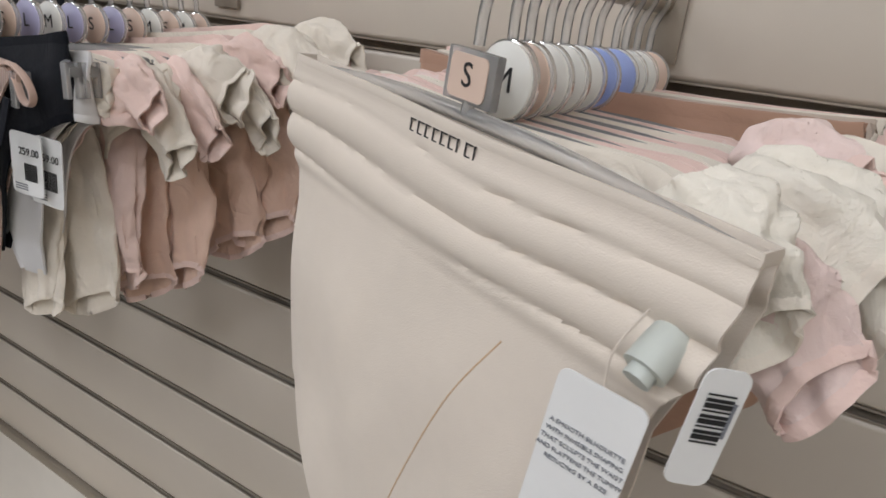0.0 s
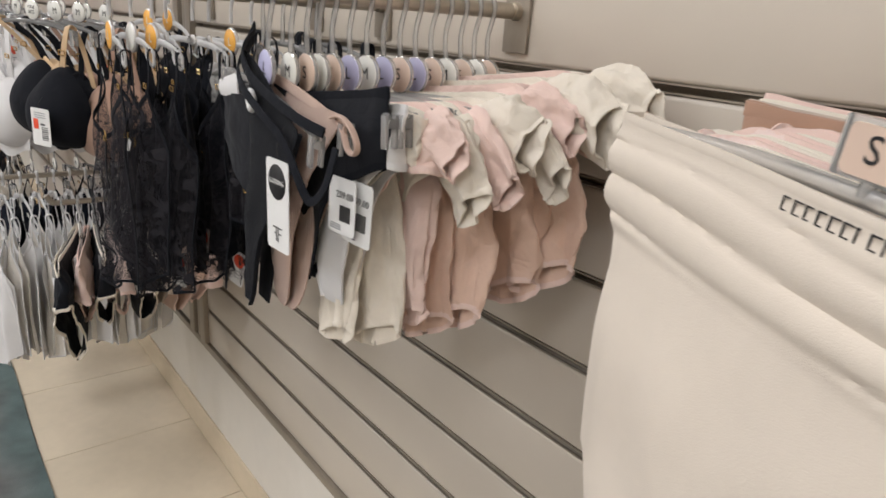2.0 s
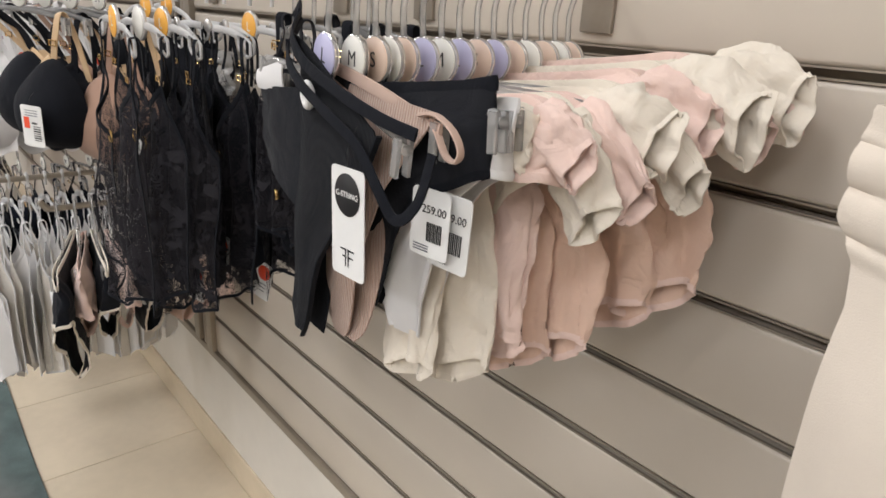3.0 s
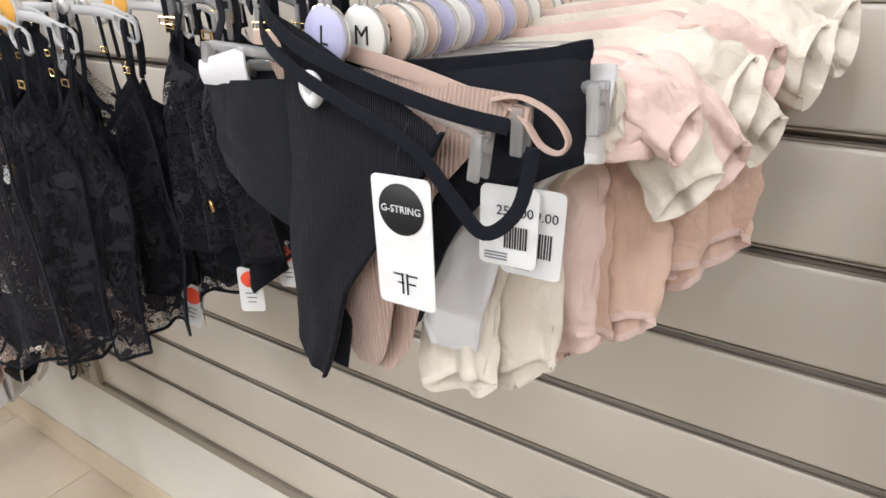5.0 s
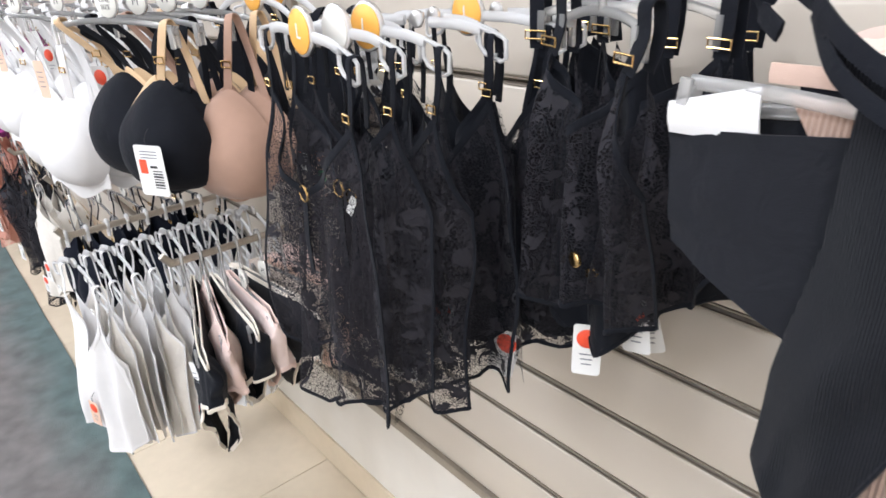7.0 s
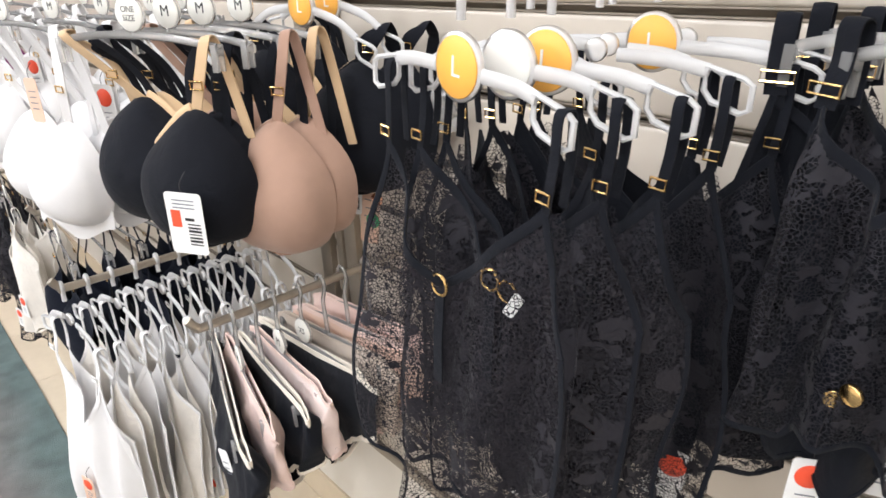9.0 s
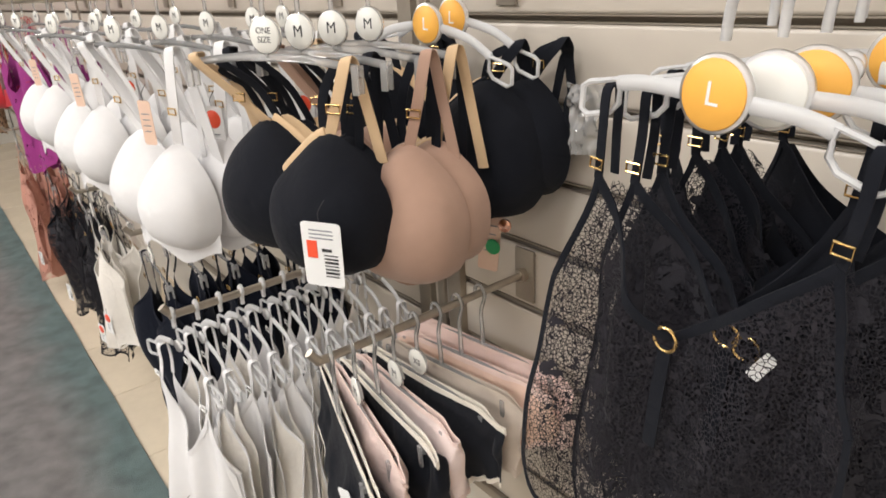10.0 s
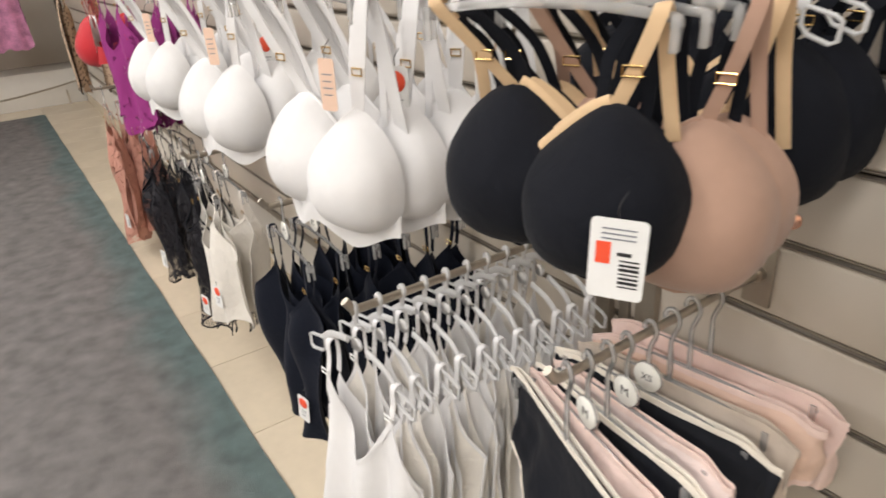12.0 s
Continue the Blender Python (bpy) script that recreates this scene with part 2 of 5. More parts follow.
for tm in (TILE, WALL):
    # each piece differs a little from its neighbours
    info = node(tm, "ShaderNodeObjectInfo")
    hsv = node(tm, "ShaderNodeHueSaturation")
    rng = node(tm, "ShaderNodeMapRange", To_Min=0.95, To_Max=1.05)
    wire(tm, info, "Random", rng, "Value")
    wire(tm, rng, 0, hsv, "Value")
    bs = tm.node_tree.nodes["Principled BSDF"]
    src = bs.inputs["Base Color"].links[0].from_node
    wire(tm, src, 0, hsv, "Color")
    wire(tm, hsv, 0, bs, "Base Color")


# ---- geometry helpers: each gives (vertices, faces) ----
def join(*geos):
    vs, fs = [], []
    for v, f in geos:
        k = len(vs)
        vs += [tuple(p) for p in v]
        fs += [tuple(i + k for i in q) for q in f]
    return vs, fs


def moved(geo, m):
    return [tuple(m @ Vector(p)) for p in geo[0]], geo[1]


def mesh_of(name, geo, material, smooth=True):
    me = bpy.data.meshes.new(name)
    me.from_pydata([tuple(p) for p in geo[0]], [], geo[1])
    me.materials.append(material)
    if smooth:
        me.polygons.foreach_set("use_smooth", [True] * len(me.polygons))
        me.set_sharp_from_angle(angle=radians(50))
    me.update()
    return me


def part(name, geo, material, parent=None, label="", smooth=True):
    ob = new(name, mesh_of(name, geo, material, smooth))
    ob.parent = parent
    return tagged(ob, label)


BAY = Matrix.Identity(4)


def bay(old, place, size):
    """Sets where the plan of one arm's goods sits: its own origin, that point on the wall, and its size."""
    return Matrix.Translation(place) @ Matrix.Scale(size, 4) @ Matrix.Translation(-Vector(old))


def thing(name, m, label, category, group=""):
    ob = new(name)
    ob.empty_display_size = 0.03
    ob.matrix_world = BAY @ m
    return tagged(ob, label, category, group)


def box(x0, x1, y0, y1, z0, z1, bev=0.0):
    if bev <= 0:
        v = [(x, y, z) for x in (x0, x1) for y in (y0, y1) for z in (z0, z1)]
        return v, [(0, 1, 3, 2), (4, 6, 7, 5), (0, 4, 5, 1), (2, 3, 7, 6), (0, 2, 6, 4), (1, 5, 7, 3)]
    bm = bmesh.new()
    bmesh.ops.create_cube(bm, size=1.0, matrix=Matrix.LocRotScale(((x0 + x1) / 2, (y0 + y1) / 2, (z0 + z1) / 2), None, (x1 - x0, y1 - y0, z1 - z0)))
    bmesh.ops.bevel(bm, geom=bm.edges[:], offset=bev, segments=2, affect="EDGES", profile=0.6)
    bm.verts.index_update()
    geo = [v.co[:] for v in bm.verts], [tuple(v.index for v in f.verts) for f in bm.faces]
    bm.free()
    return geo


def tube(pts, rx, ry=None, n=8, ref=(0, 0, 1), closed=False):
    """A round or flat band swept along points; ref is the way of the second radius."""
    ry = rx if ry is None else ry
    P = [Vector(p) for p in pts]
    k = len(P)
    vs, fs = [], []
    side0 = None
    for i in range(k):
        a = P[(i - 1) % k] if closed or i else P[0]
        b = P[(i + 1) % k] if closed or i < k - 1 else P[-1]
        t = (b - a).normalized()
        s = t.cross(Vector(ref))
        if s.length < 0.15:
            s = side0.copy() if side0 is not None else t.orthogonal()
        s = (s - t * s.dot(t)).normalized()
        if side0 is not None and s.dot(side0) < 0:
            s = -s
        side0 = s
        u = s.cross(t)
        for j in range(n):
            w = 2 * math.pi * j / n
            vs.append(P[i] + s * (rx * math.cos(w)) + u * (ry * math.sin(w)))
    for i in range(k if closed else k - 1):
        i2 = (i + 1) % k
        for j in range(n):
            j2 = (j + 1) % n
            fs.append((i * n + j, i2 * n + j, i2 * n + j2, i * n + j2))
    if not closed:
        fs.append(tuple(range(n)))
        fs.append(tuple(reversed(range((k - 1) * n, k * n))))
    return vs, fs


def disc(r, th, n=28, rim=0.0006):
    """A coin that faces -y."""
    vs, fs = [], []
    rings = [(r - rim, -th / 2), (r, -th / 2 + rim), (r, th / 2 - rim), (r - rim, th / 2)]
    for q, y in rings:
        vs += [(q * math.cos(2 * math.pi * i / n), y, q * math.sin(2 * math.pi * i / n)) for i in range(n)]
    for a in range(3):
        for i in range(n):
            fs.append((a * n + i, a * n + (i + 1) % n, (a + 1) * n + (i + 1) % n, (a + 1) * n + i))
    fs.append(tuple(reversed(range(n))))
    fs.append(tuple(range(3 * n, 4 * n)))
    return vs, fs


def card(w, h, th=0.0006, r=0.003, top=0.0, curl=0.0):
    """A card that faces -y, its top edge's middle at z = top, with rounded corners."""
    rim = []
    for cx, cz, a0 in ((w / 2 - r, top - r, 0), (-w / 2 + r, top - r, 90), (-w / 2 + r, top - h + r, 180), (w / 2 - r, top - h + r, 270)):
        for k in range(4):
            a = radians(a0 + 30 * k)
            rim.append((cx + r * math.cos(a), cz + r * math.sin(a)))
    n = len(rim)
    vs = [(x, -th / 2, z) for x, z in rim] + [(x, th / 2, z) for x, z in rim]
    fs = [tuple(reversed(range(n))), tuple(range(n, 2 * n))] + [(i, (i + 1) % n, n + (i + 1) % n, n + i) for i in range(n)]
    return vs, fs


def sheet(fn, nu, nv, th=0.0012, closed=False):
    """Cloth of some thickness over fn(u, v), both from 0 to 1."""
    A = np.array([[fn(i / nu, j / nv) for j in range(nv + 1)] for i in range(nu + (0 if closed else 1))], float)
    if closed:
        du = np.roll(A, -1, 0) - np.roll(A, 1, 0)
    else:
        du = np.gradient(A, axis=0)
    dv = np.gradient(A, axis=1)
    nrm = np.cross(du, dv)
    nrm /= np.linalg.norm(nrm, axis=2, keepdims=True) + 1e-12
    mu, mv = A.shape[:2]
    if th <= 0:
        # open net, one layer of thread
        one = lambda i, j: (i % mu) * mv + j
        return [tuple(p) for p in A.reshape(-1, 3)], [(one(i, j), one(i + 1, j), one(i + 1, j + 1), one(i, j + 1)) for i in range(mu if closed else mu - 1) for j in range(mv - 1)]
    top, low = A + nrm * th / 2, A - nrm * th / 2
    vs = [tuple(p) for p in top.reshape(-1, 3)] + [tuple(p) for p in low.reshape(-1, 3)]
    k = mu * mv
    ix = lambda i, j: (i % mu) * mv + j
    fs = []
    for i in range(mu if closed else mu - 1):
        for j in range(mv - 1):
            a, b, c, d = ix(i, j), ix(i + 1, j), ix(i + 1, j + 1), ix(i, j + 1)
            fs += [(a, b, c, d), (k + d, k + c, k + b, k + a)]
        for j in (0, mv - 1):
            a, b = ix(i, j), ix(i + 1, j)
            fs.append((b, a, k + a, k + b) if j == 0 else (a, b, k + b, k + a))
    if not closed:
        for i in (0, mu - 1):
            for j in range(mv - 1):
                a, b = ix(i, j), ix(i, j + 1)
                fs.append((a, b, k + b, k + a) if i == 0 else (b, a, k + a, k + b))
    return vs, fs


def curve_pts(knots, n=16):
    """A smooth line through a few knots."""
    P = [Vector(p) for p in knots]
    out = []
    for i in range(len(P) - 1):
        p0, p1, p2, p3 = P[max(i - 1, 0)], P[i], P[i + 1], P[min(i + 2, len(P) - 1)]
        for k in range(n):
            t = k / n
            out.append(0.5 * (2 * p1 + (p2 - p0) * t + (2 * p0 - 5 * p1 + 4 * p2 - p3) * t * t + (3 * p1 - p0 - 3 * p2 + p3) * t ** 3))
    return out + [P[-1]]


def lerp(table, t):
    xs, ys = zip(*table)
    return float(np.interp(t, xs, ys))


def wob(x, y, z, seed=0.0):
    return noise.noise(Vector((x + seed * 7.13, y - seed * 3.7, z + seed)))


def smooth01(a, b, x):
    t = min(1, max(0, (x - a) / (b - a)))
    return t * t * (3 - 2 * t)


TEXT_CACHE = {}


def letters(body, size):
    """Flat lettering that faces -y, centred."""
    key = (body, size)
    if key not in TEXT_CACHE:
        cu = bpy.data.curves.new("lettering", "FONT")
        cu.body, cu.size, cu.align_x, cu.align_y, cu.extrude, cu.resolution_u = body, size, "CENTER", "CENTER", 0.00012, 3
        ob = bpy.data.objects.new("lettering", cu)
        scene.collection.objects.link(ob)
        me = ob.to_mesh()
        geo = [(v.co.x, -v.co.z, v.co.y) for v in me.vertices], [tuple(p.vertices) for p in me.polygons]
        ob.to_mesh_clear()
        bpy.data.objects.remove(ob)
        bpy.data.curves.remove(cu)
        TEXT_CACHE[key] = geo
    return TEXT_CACHE[key]


def at(geo, x=0, y=0, z=0, rx=0, ry=0, rz=0):
    return moved(geo, pose(x, y, z, rx, ry, rz))


# ---- the large structure ----
X0, X1 = -6.95, 2.6
YB = -4.6
floor_ob = new("floor", mesh_of("floor", box(X0 - 2.5, X1, YB, 0.05, -0.12, -0.008), GROUT, False))
tagged(floor_ob, "beige polished porcelain tile floor with thin grey joints", "floor", kind="structure")
carpet = part("carpet", sheet(lambda u, v: (-6.62 + u * (X1 + 6.6), -0.39 - v * (YB + 0.42) * -1 + 0.002 * math.sin(u * 90) * (v < 0.01), 0.001), 60, 30, 0.01), CARPET)
tagged(carpet, "worn grey carpet with a green-tinted border laid along the tiles", "carpet", kind="structure")
wall = new("wall_north", mesh_of("wall_north", box(X0 - 2.5, X1, 0.019, 0.16, 0.0, CEILING), GROOVE, False))
tagged(wall, "cream slatted shop display wall with taupe grooves", "wall", kind="structure")
for nm, g, lab in (("wall_south", box(X0 - 2.5, X1, YB - 0.12, YB, 0, CEILING), "plain cream painted shop wall"),
                   ("wall_east", box(X1, X1 + 0.12, YB, 0.16, 0, CEILING), "plain cream painted end wall"),
                   ("wall_west", box(X0 - 2.62, X0 - 2.5, YB, 0.16, 0, CEILING), "plain cream painted far wall")):
    tagged(new(nm, mesh_of(nm, g, PAINT, False)), lab, "wall", kind="structure")
tagged(new("ceiling", mesh_of("ceiling", box(X0 - 2.62, X1 + 0.12, YB - 0.12, 0.16, CEILING, CEILING + 0.1), CEIL, False)), "white plasterboard shop ceiling", "ceiling", kind="structure")
for lx, ly in LIGHTS:
    cl = thing("ceiling_light", pose(lx, ly, CEILING), "square white ceiling panel light, switched on", "light", "ceiling panel lights")
    part("rim", join(box(-0.31, 0.31, -0.31, -0.29, -0.02, 0), box(-0.31, 0.31, 0.29, 0.31, -0.02, 0), box(-0.31, -0.29, -0.29, 0.29, -0.02, 0), box(0.29, 0.31, -0.29, 0.29, -0.02, 0)), WHITEPL, cl, smooth=False)
    part("diffuser", box(-0.29, 0.29, -0.29, 0.29, -0.014, -0.004), LAMP, cl, smooth=False)

# wall base below the slats: a white board over a tile skirting, with a metal edge between board and slats
tagged(new("base_board", mesh_of("base_board", box(X0, X1, 0.001, 0.019, 0.085, 0.303, 0.001), BASE, False)), "white painted board below the slatted wall", "wall base", kind="structure")
tagged(new("baseboard", mesh_of("baseboard", box(X0, X1, -0.004, 0.019, -0.006, 0.085, 0.003), TILE, False)), "beige tile skirting along the wall", "skirting", kind="structure")
tagged(new("trim", mesh_of("trim", join(box(X0, X1, -0.006, 0.019, 0.303, 0.3225, 0.002), box(-0.752, -0.734, -0.006, 0.019, 0.3235, CEILING, 0.002), box(-3.06, -3.04, -0.006, 0.019, 0.3235, CEILING, 0.002)), TRIM)), "champagne metal edging of the slat panels", "trim", kind="structure")
for px, pw in ((-0.7, 0.034), (-0.782, 0.034)):
    tagged(new("upright", mesh_of("upright", box(px - pw / 2, px + pw / 2, -0.012, 0.0188, 0.325, CEILING, 0.002), TRIM)), "slim beige metal upright post on the slat wall", "post", kind="structure")

# a display plinth and panel that close the far end, with a bent rail above the floor
tagged(new("end_plinth", mesh_of("end_plinth", box(-8.3, -7.0, -3.4, 0.0, -0.006, 0.3, 0.01), BASE)), "cream display plinth at the end of the aisle", "plinth", kind="structure")
tagged(new("end_panel", mesh_of("end_panel", box(-8.3, -7.45, -3.4, 0.0, 0.3, 2.3, 0.01), WALL)), "cream display panel at the end of the aisle", "panel", kind="structure")
rail = thing("floor_rail", pose(-6.85, -0.6, 0.0), "thin bent metal guard rail above the tiles", "rail")
part("bar", tube(curve_pts([(0.05, -1.3, 0.12), (0.06, -0.6, 0.12), (0.03, -0.1, 0.13), (-0.05, 0.3, 0.16), (-0.1, 0.58, 0.2)]), 0.008), METAL, rail)
for ry_ in (-1.2, -0.3, 0.45):
    part("post", tube([(0.05 if ry_ < 0 else -0.08, ry_, -0.006), (0.05 if ry_ < 0 else -0.08, ry_, 0.13)], 0.007), METAL, rail)


# ---- fittings ----
def display_arm(x, z, length, label="brushed metal display arm hooked into a slat groove", thin=False):
    arm = thing("display_arm", pose(x, 0, z), label, "display arm", "display arms")
    r = 0.0042 if thin else 0.0062
    part("bar", tube(curve_pts([(0, -0.004, 0), (0, -length * 0.5, -0.001), (0, -length + 0.02, 0), (0, -length + 0.004, 0.003), (0, -length - 0.006, 0.016)], 8), r, r * 1.35, 10), METAL, arm)
    part("bracket_plate", join(box(-0.018, 0.018, -0.0055, -0.001, -0.042, 0.038, 0.0012), box(-0.018, 0.018, -0.001, 0.016, 0.03, 0.034)), TRIM, arm, "flat metal bracket plate")
    part("collar", tube([(0, -0.005, 0), (0, -0.014, 0)], 0.0095, n=14), METAL, arm)
    return arm


HOOK = [(0.0, 0.0), (0.0, 0.028), (0.006, 0.046), (0.013, 0.062), (0.0135, 0.074), (0.006, 0.086), (-0.005, 0.087), (-0.0125, 0.079), (-0.0135, 0.07)]


def hook_geo(height, r=0.0026):
    k = height / 0.0795
    return tube(curve_pts([(0.9 * a * k, 0, b * k) for a, b in HOOK], 4), r, n=8)


def clip_hanger(m, drop, w=0.27, disc_mat=None, letter="M", label="", clip_in=0.0, bow=0.008, tab=False):
    """Clear clip hanger. Its origin is where the hook sits on the arm; the bar hangs drop below it."""
    names = {id(DISC_WHITE): "white", id(DISC_PEACH): "peach", id(DISC_LILAC): "lilac", id(DISC_BLUE): "blue"}
    if not label:
        label = "clear plastic clip hanger" + (" with a %s size %s disc" % (names.get(id(disc_mat), "white"), letter.replace("\n", " ").lower() if len(letter) > 2 else letter) if disc_mat else "")
    h = thing("clip_hanger", m, label, "hanger", "clear clip hangers")
    hook_h = drop - 0.038 if disc_mat and not tab else drop - 0.03
    part("hook", at(hook_geo(hook_h), z=-hook_h), CLEAR, h)
    y = -0.001
    if disc_mat and not tab:
        zc = -hook_h - 0.017
        part("size_ring", at(disc(0.0185, 0.004), z=zc), CLEAR, h)
        d = part("size_disc", at(disc(0.0172, 0.0022), 0, -0.0019, zc), disc_mat, h)
        part("size_letter", at(letters(letter, 0.016 if len(letter) < 2 else 0.012 if len(letter) < 3 else 0.0085), 0, -0.0032, zc), INK, d)
        neck = zc - 0.018
    elif tab:
        zc = -hook_h - 0.012
        part("size_tab", at(box(-0.016, 0.016, -0.0025, 0.0025, -0.013, 0.01, 0.001), z=zc), CLEAR, h)
        d = part("size_card", at(card(0.024, 0.019), 0, -0.0033, zc + 0.008), disc_mat, h)
        part("size_letter", at(letters(letter, 0.015), 0, -0.0039, zc - 0.001), INK, d)
        neck = zc - 0.014
    else:
        neck = -hook_h
    part("stem", tube([(0, 0, neck + 0.006), (0, 0, -drop)], 0.003, n=8), CLEAR, h)
    part("bar", tube(curve_pts([(-w / 2, 0, -drop - bow), (-w / 4, 0, -drop - 0.2 * bow), (0, 0, -drop), (w / 4, 0, -drop - 0.2 * bow), (w / 2, 0, -drop - bow)], 4), 0.0024, 0.004, 8), CLEAR, h)
    for s in (-1, 1):
        x = s * (w / 2 - clip_in)
        part("clip", join(at(box(-0.0035, 0.0035, -0.0065, -0.003, -0.024, 0.003, 0.001), x, 0, -drop - bow), at(box(-0.0035, 0.0035, 0.003, 0.0065, -0.024, 0.003, 0.001), x, 0, -drop - bow), at(tube([(-0.0045, 0, 0), (0.0045, 0, 0)], 0.0042, n=10), x, 0, -drop - bow - 0.004)), CLEAR, h)
    return h


def wing_hanger(m, drop, w=0.3, disc_mat=ORANGE, letter="L", slope=0.03, label="frosted plastic lingerie hanger with an orange size L disc"):
    """Broad frosted hanger with sloping flat arms and open square ends."""
    h = thing("wing_hanger", m, label, "hanger", "frosted lingerie hangers")
    hook_h = drop - 0.03
    part("hook", at(hook_geo(hook_h, 0.0032), z=-hook_h), FROST, h)
    part("boss", at(disc(0.0235 if disc_mat else 0.009, 0.005, 32, 0.001), z=-drop), FROST, h)
    if disc_mat:
        d = part("size_disc", at(disc(0.0208, 0.002, 32), 0, -0.0028, -drop), disc_mat, h)
    if disc_mat and letter:
        part("size_letter", at(letters(letter, 0.02), 0, -0.0041, -drop), PAPER, d)
    for s in (-1, 1):
        e = s * w / 2
        part("arm", tube(curve_pts([(s * 0.018, 0, -drop - 0.002), (s * w * 0.25, 0, -drop - slope * 0.35), (e - s * 0.03, 0, -drop - slope * 0.9)], 5), 0.0022, 0.0052, 8), FROST, h)
        zz = -drop - slope
        part("end_loop", tube([(e - s * 0.032, 0, zz + 0.004), (e - s * 0.006, 0, zz - 0.002), (e, 0, zz - 0.006), (e, 0, zz - 0.022), (e - s * 0.006, 0, zz - 0.025), (e - s * 0.026, 0, zz - 0.019), (e - s * 0.032, 0, zz - 0.012)], 0.0022, n=6, closed=True), FROST, h)
    return h


def hang_tag(parent, x, y, z, w, h, kind, tilt=0.0, turn=0.0, cord=0.03, mat_card=None):
    """A swing tag on a cord: one card with its printing."""
    c = part("swing_tag", at(card(w, h, 0.0008, 0.004), x, y, z, 0, tilt, turn), mat_card or PAPER, parent, "white card swing tag" if mat_card is None else "blush card swing tag")
    P = lambda g, px, pz, mt, nm: part(nm, moved(moved(g, pose(px, -0.0008, pz)), pose(x, y, z, 0, tilt, turn)), mt, c)
    bar = lambda px, pz, bw, bh, mt=GREYINK: P(box(-bw / 2, bw / 2, -0.0001, 0.0001, -bh / 2, bh / 2), px, pz, mt, "print")
    if cord:
        part("cord", tube(curve_pts([(x, y + 0.001, z - 0.006), (x - 0.002, y + 0.001, z + cord * 0.4), (x + 0.003, y + 0.006, z + cord)], 5), 0.0005, n=5), INK if kind != "silhouette" else SHAPE, parent)
    if kind == "gstring":
        P(disc(0.0158, 0.0003, 36, 0.0001), 0, -h * 0.24, INK, "black_disc")
        P(letters("G-STRING", 0.0062), 0, -h * 0.24 - 0.0, PAPER, "lettering").location = (0, -0.0004, 0)
        for px, pz, bw, bh in ((-0.0022, -0.0675, 0.0012, 0.014), (0.0012, -0.0675, 0.0012, 0.014), (-0.005, -0.0615, 0.0075, 0.0011), (0.005, -0.0615, 0.0075, 0.0011), (-0.0035, -0.067, 0.005, 0.001), (0.0042, -0.067, 0.006, 0.001)):
            bar(px, pz, bw, bh, INK)
    elif kind == "silhouette":
        for i, line in enumerate(("A SMOOTH SILHOUETTE", "WITH INVISIBLE SHAPING", "THAT SCULPTS THE WAIST", "AND FLATTENS THE TUMMY", "REDUCING BY A SIZE")):
            P(letters(line, 0.0026), 0.0, -0.021 - 0.0038 * i, GREYINK, "lettering")
    elif kind == "price":
        if w > 0.03:
            P(box(-0.0055, 0.0055, -0.0001, 0.0001, -0.009, 0.009), -w * 0.25, -h * 0.42, RED, "red_sticker")
        for i in range(3):
            bar(0, -h * 0.12 - 0.004 * i, w * 0.6, 0.0012)
        for i in range(7):
            bar(w * 0.22, -h * (0.5 + 0.055 * i), w * 0.35, 0.0012 + 0.0006 * (i % 3), INK)
        bar(w * 0.12, -h * 0.42, w * 0.25, 0.003, INK)
    elif kind == "sale":
        P(disc(w * 0.38, 0.0003, 24, 0.0001), 0, -h * 0.27, RED, "red_disc")
        bar(0, -h * 0.27, w * 0.45, 0.0035, PAPER)
        for i in range(3):
            bar(0, -h * (0.58 + 0.1 * i), w * (0.5 - 0.08 * i), 0.0014)
    elif kind == "label":
        P(letters("259.00", 0.0085), w * 0.1, -h * 0.3, INK, "lettering")
        for i in range(9):
            bar(-w * 0.05 + i * w * 0.045, -h * 0.62, 0.0012 - 0.0004 * (i % 2), h * 0.28, INK)
        for i in range(3):
            bar(-w * 0.2, -h * (0.84 + 0.04 * i), w * 0.4, 0.0009)
    elif kind == "barcode":
        for i in range(10):
            bar(0, -h * (0.2 + 0.045 * i), w * 0.6, 0.0006 + 0.0006 * (i % 3), INK)
        bar(w * 0.34, -h * 0.4, 0.0012, h * 0.3)
    elif kind == "plain":
        for i in range(4):
            bar(0, -h * (0.3 + 0.13 * i), w * (0.62 - 0.1 * (i % 2)), 0.0014)
    return c


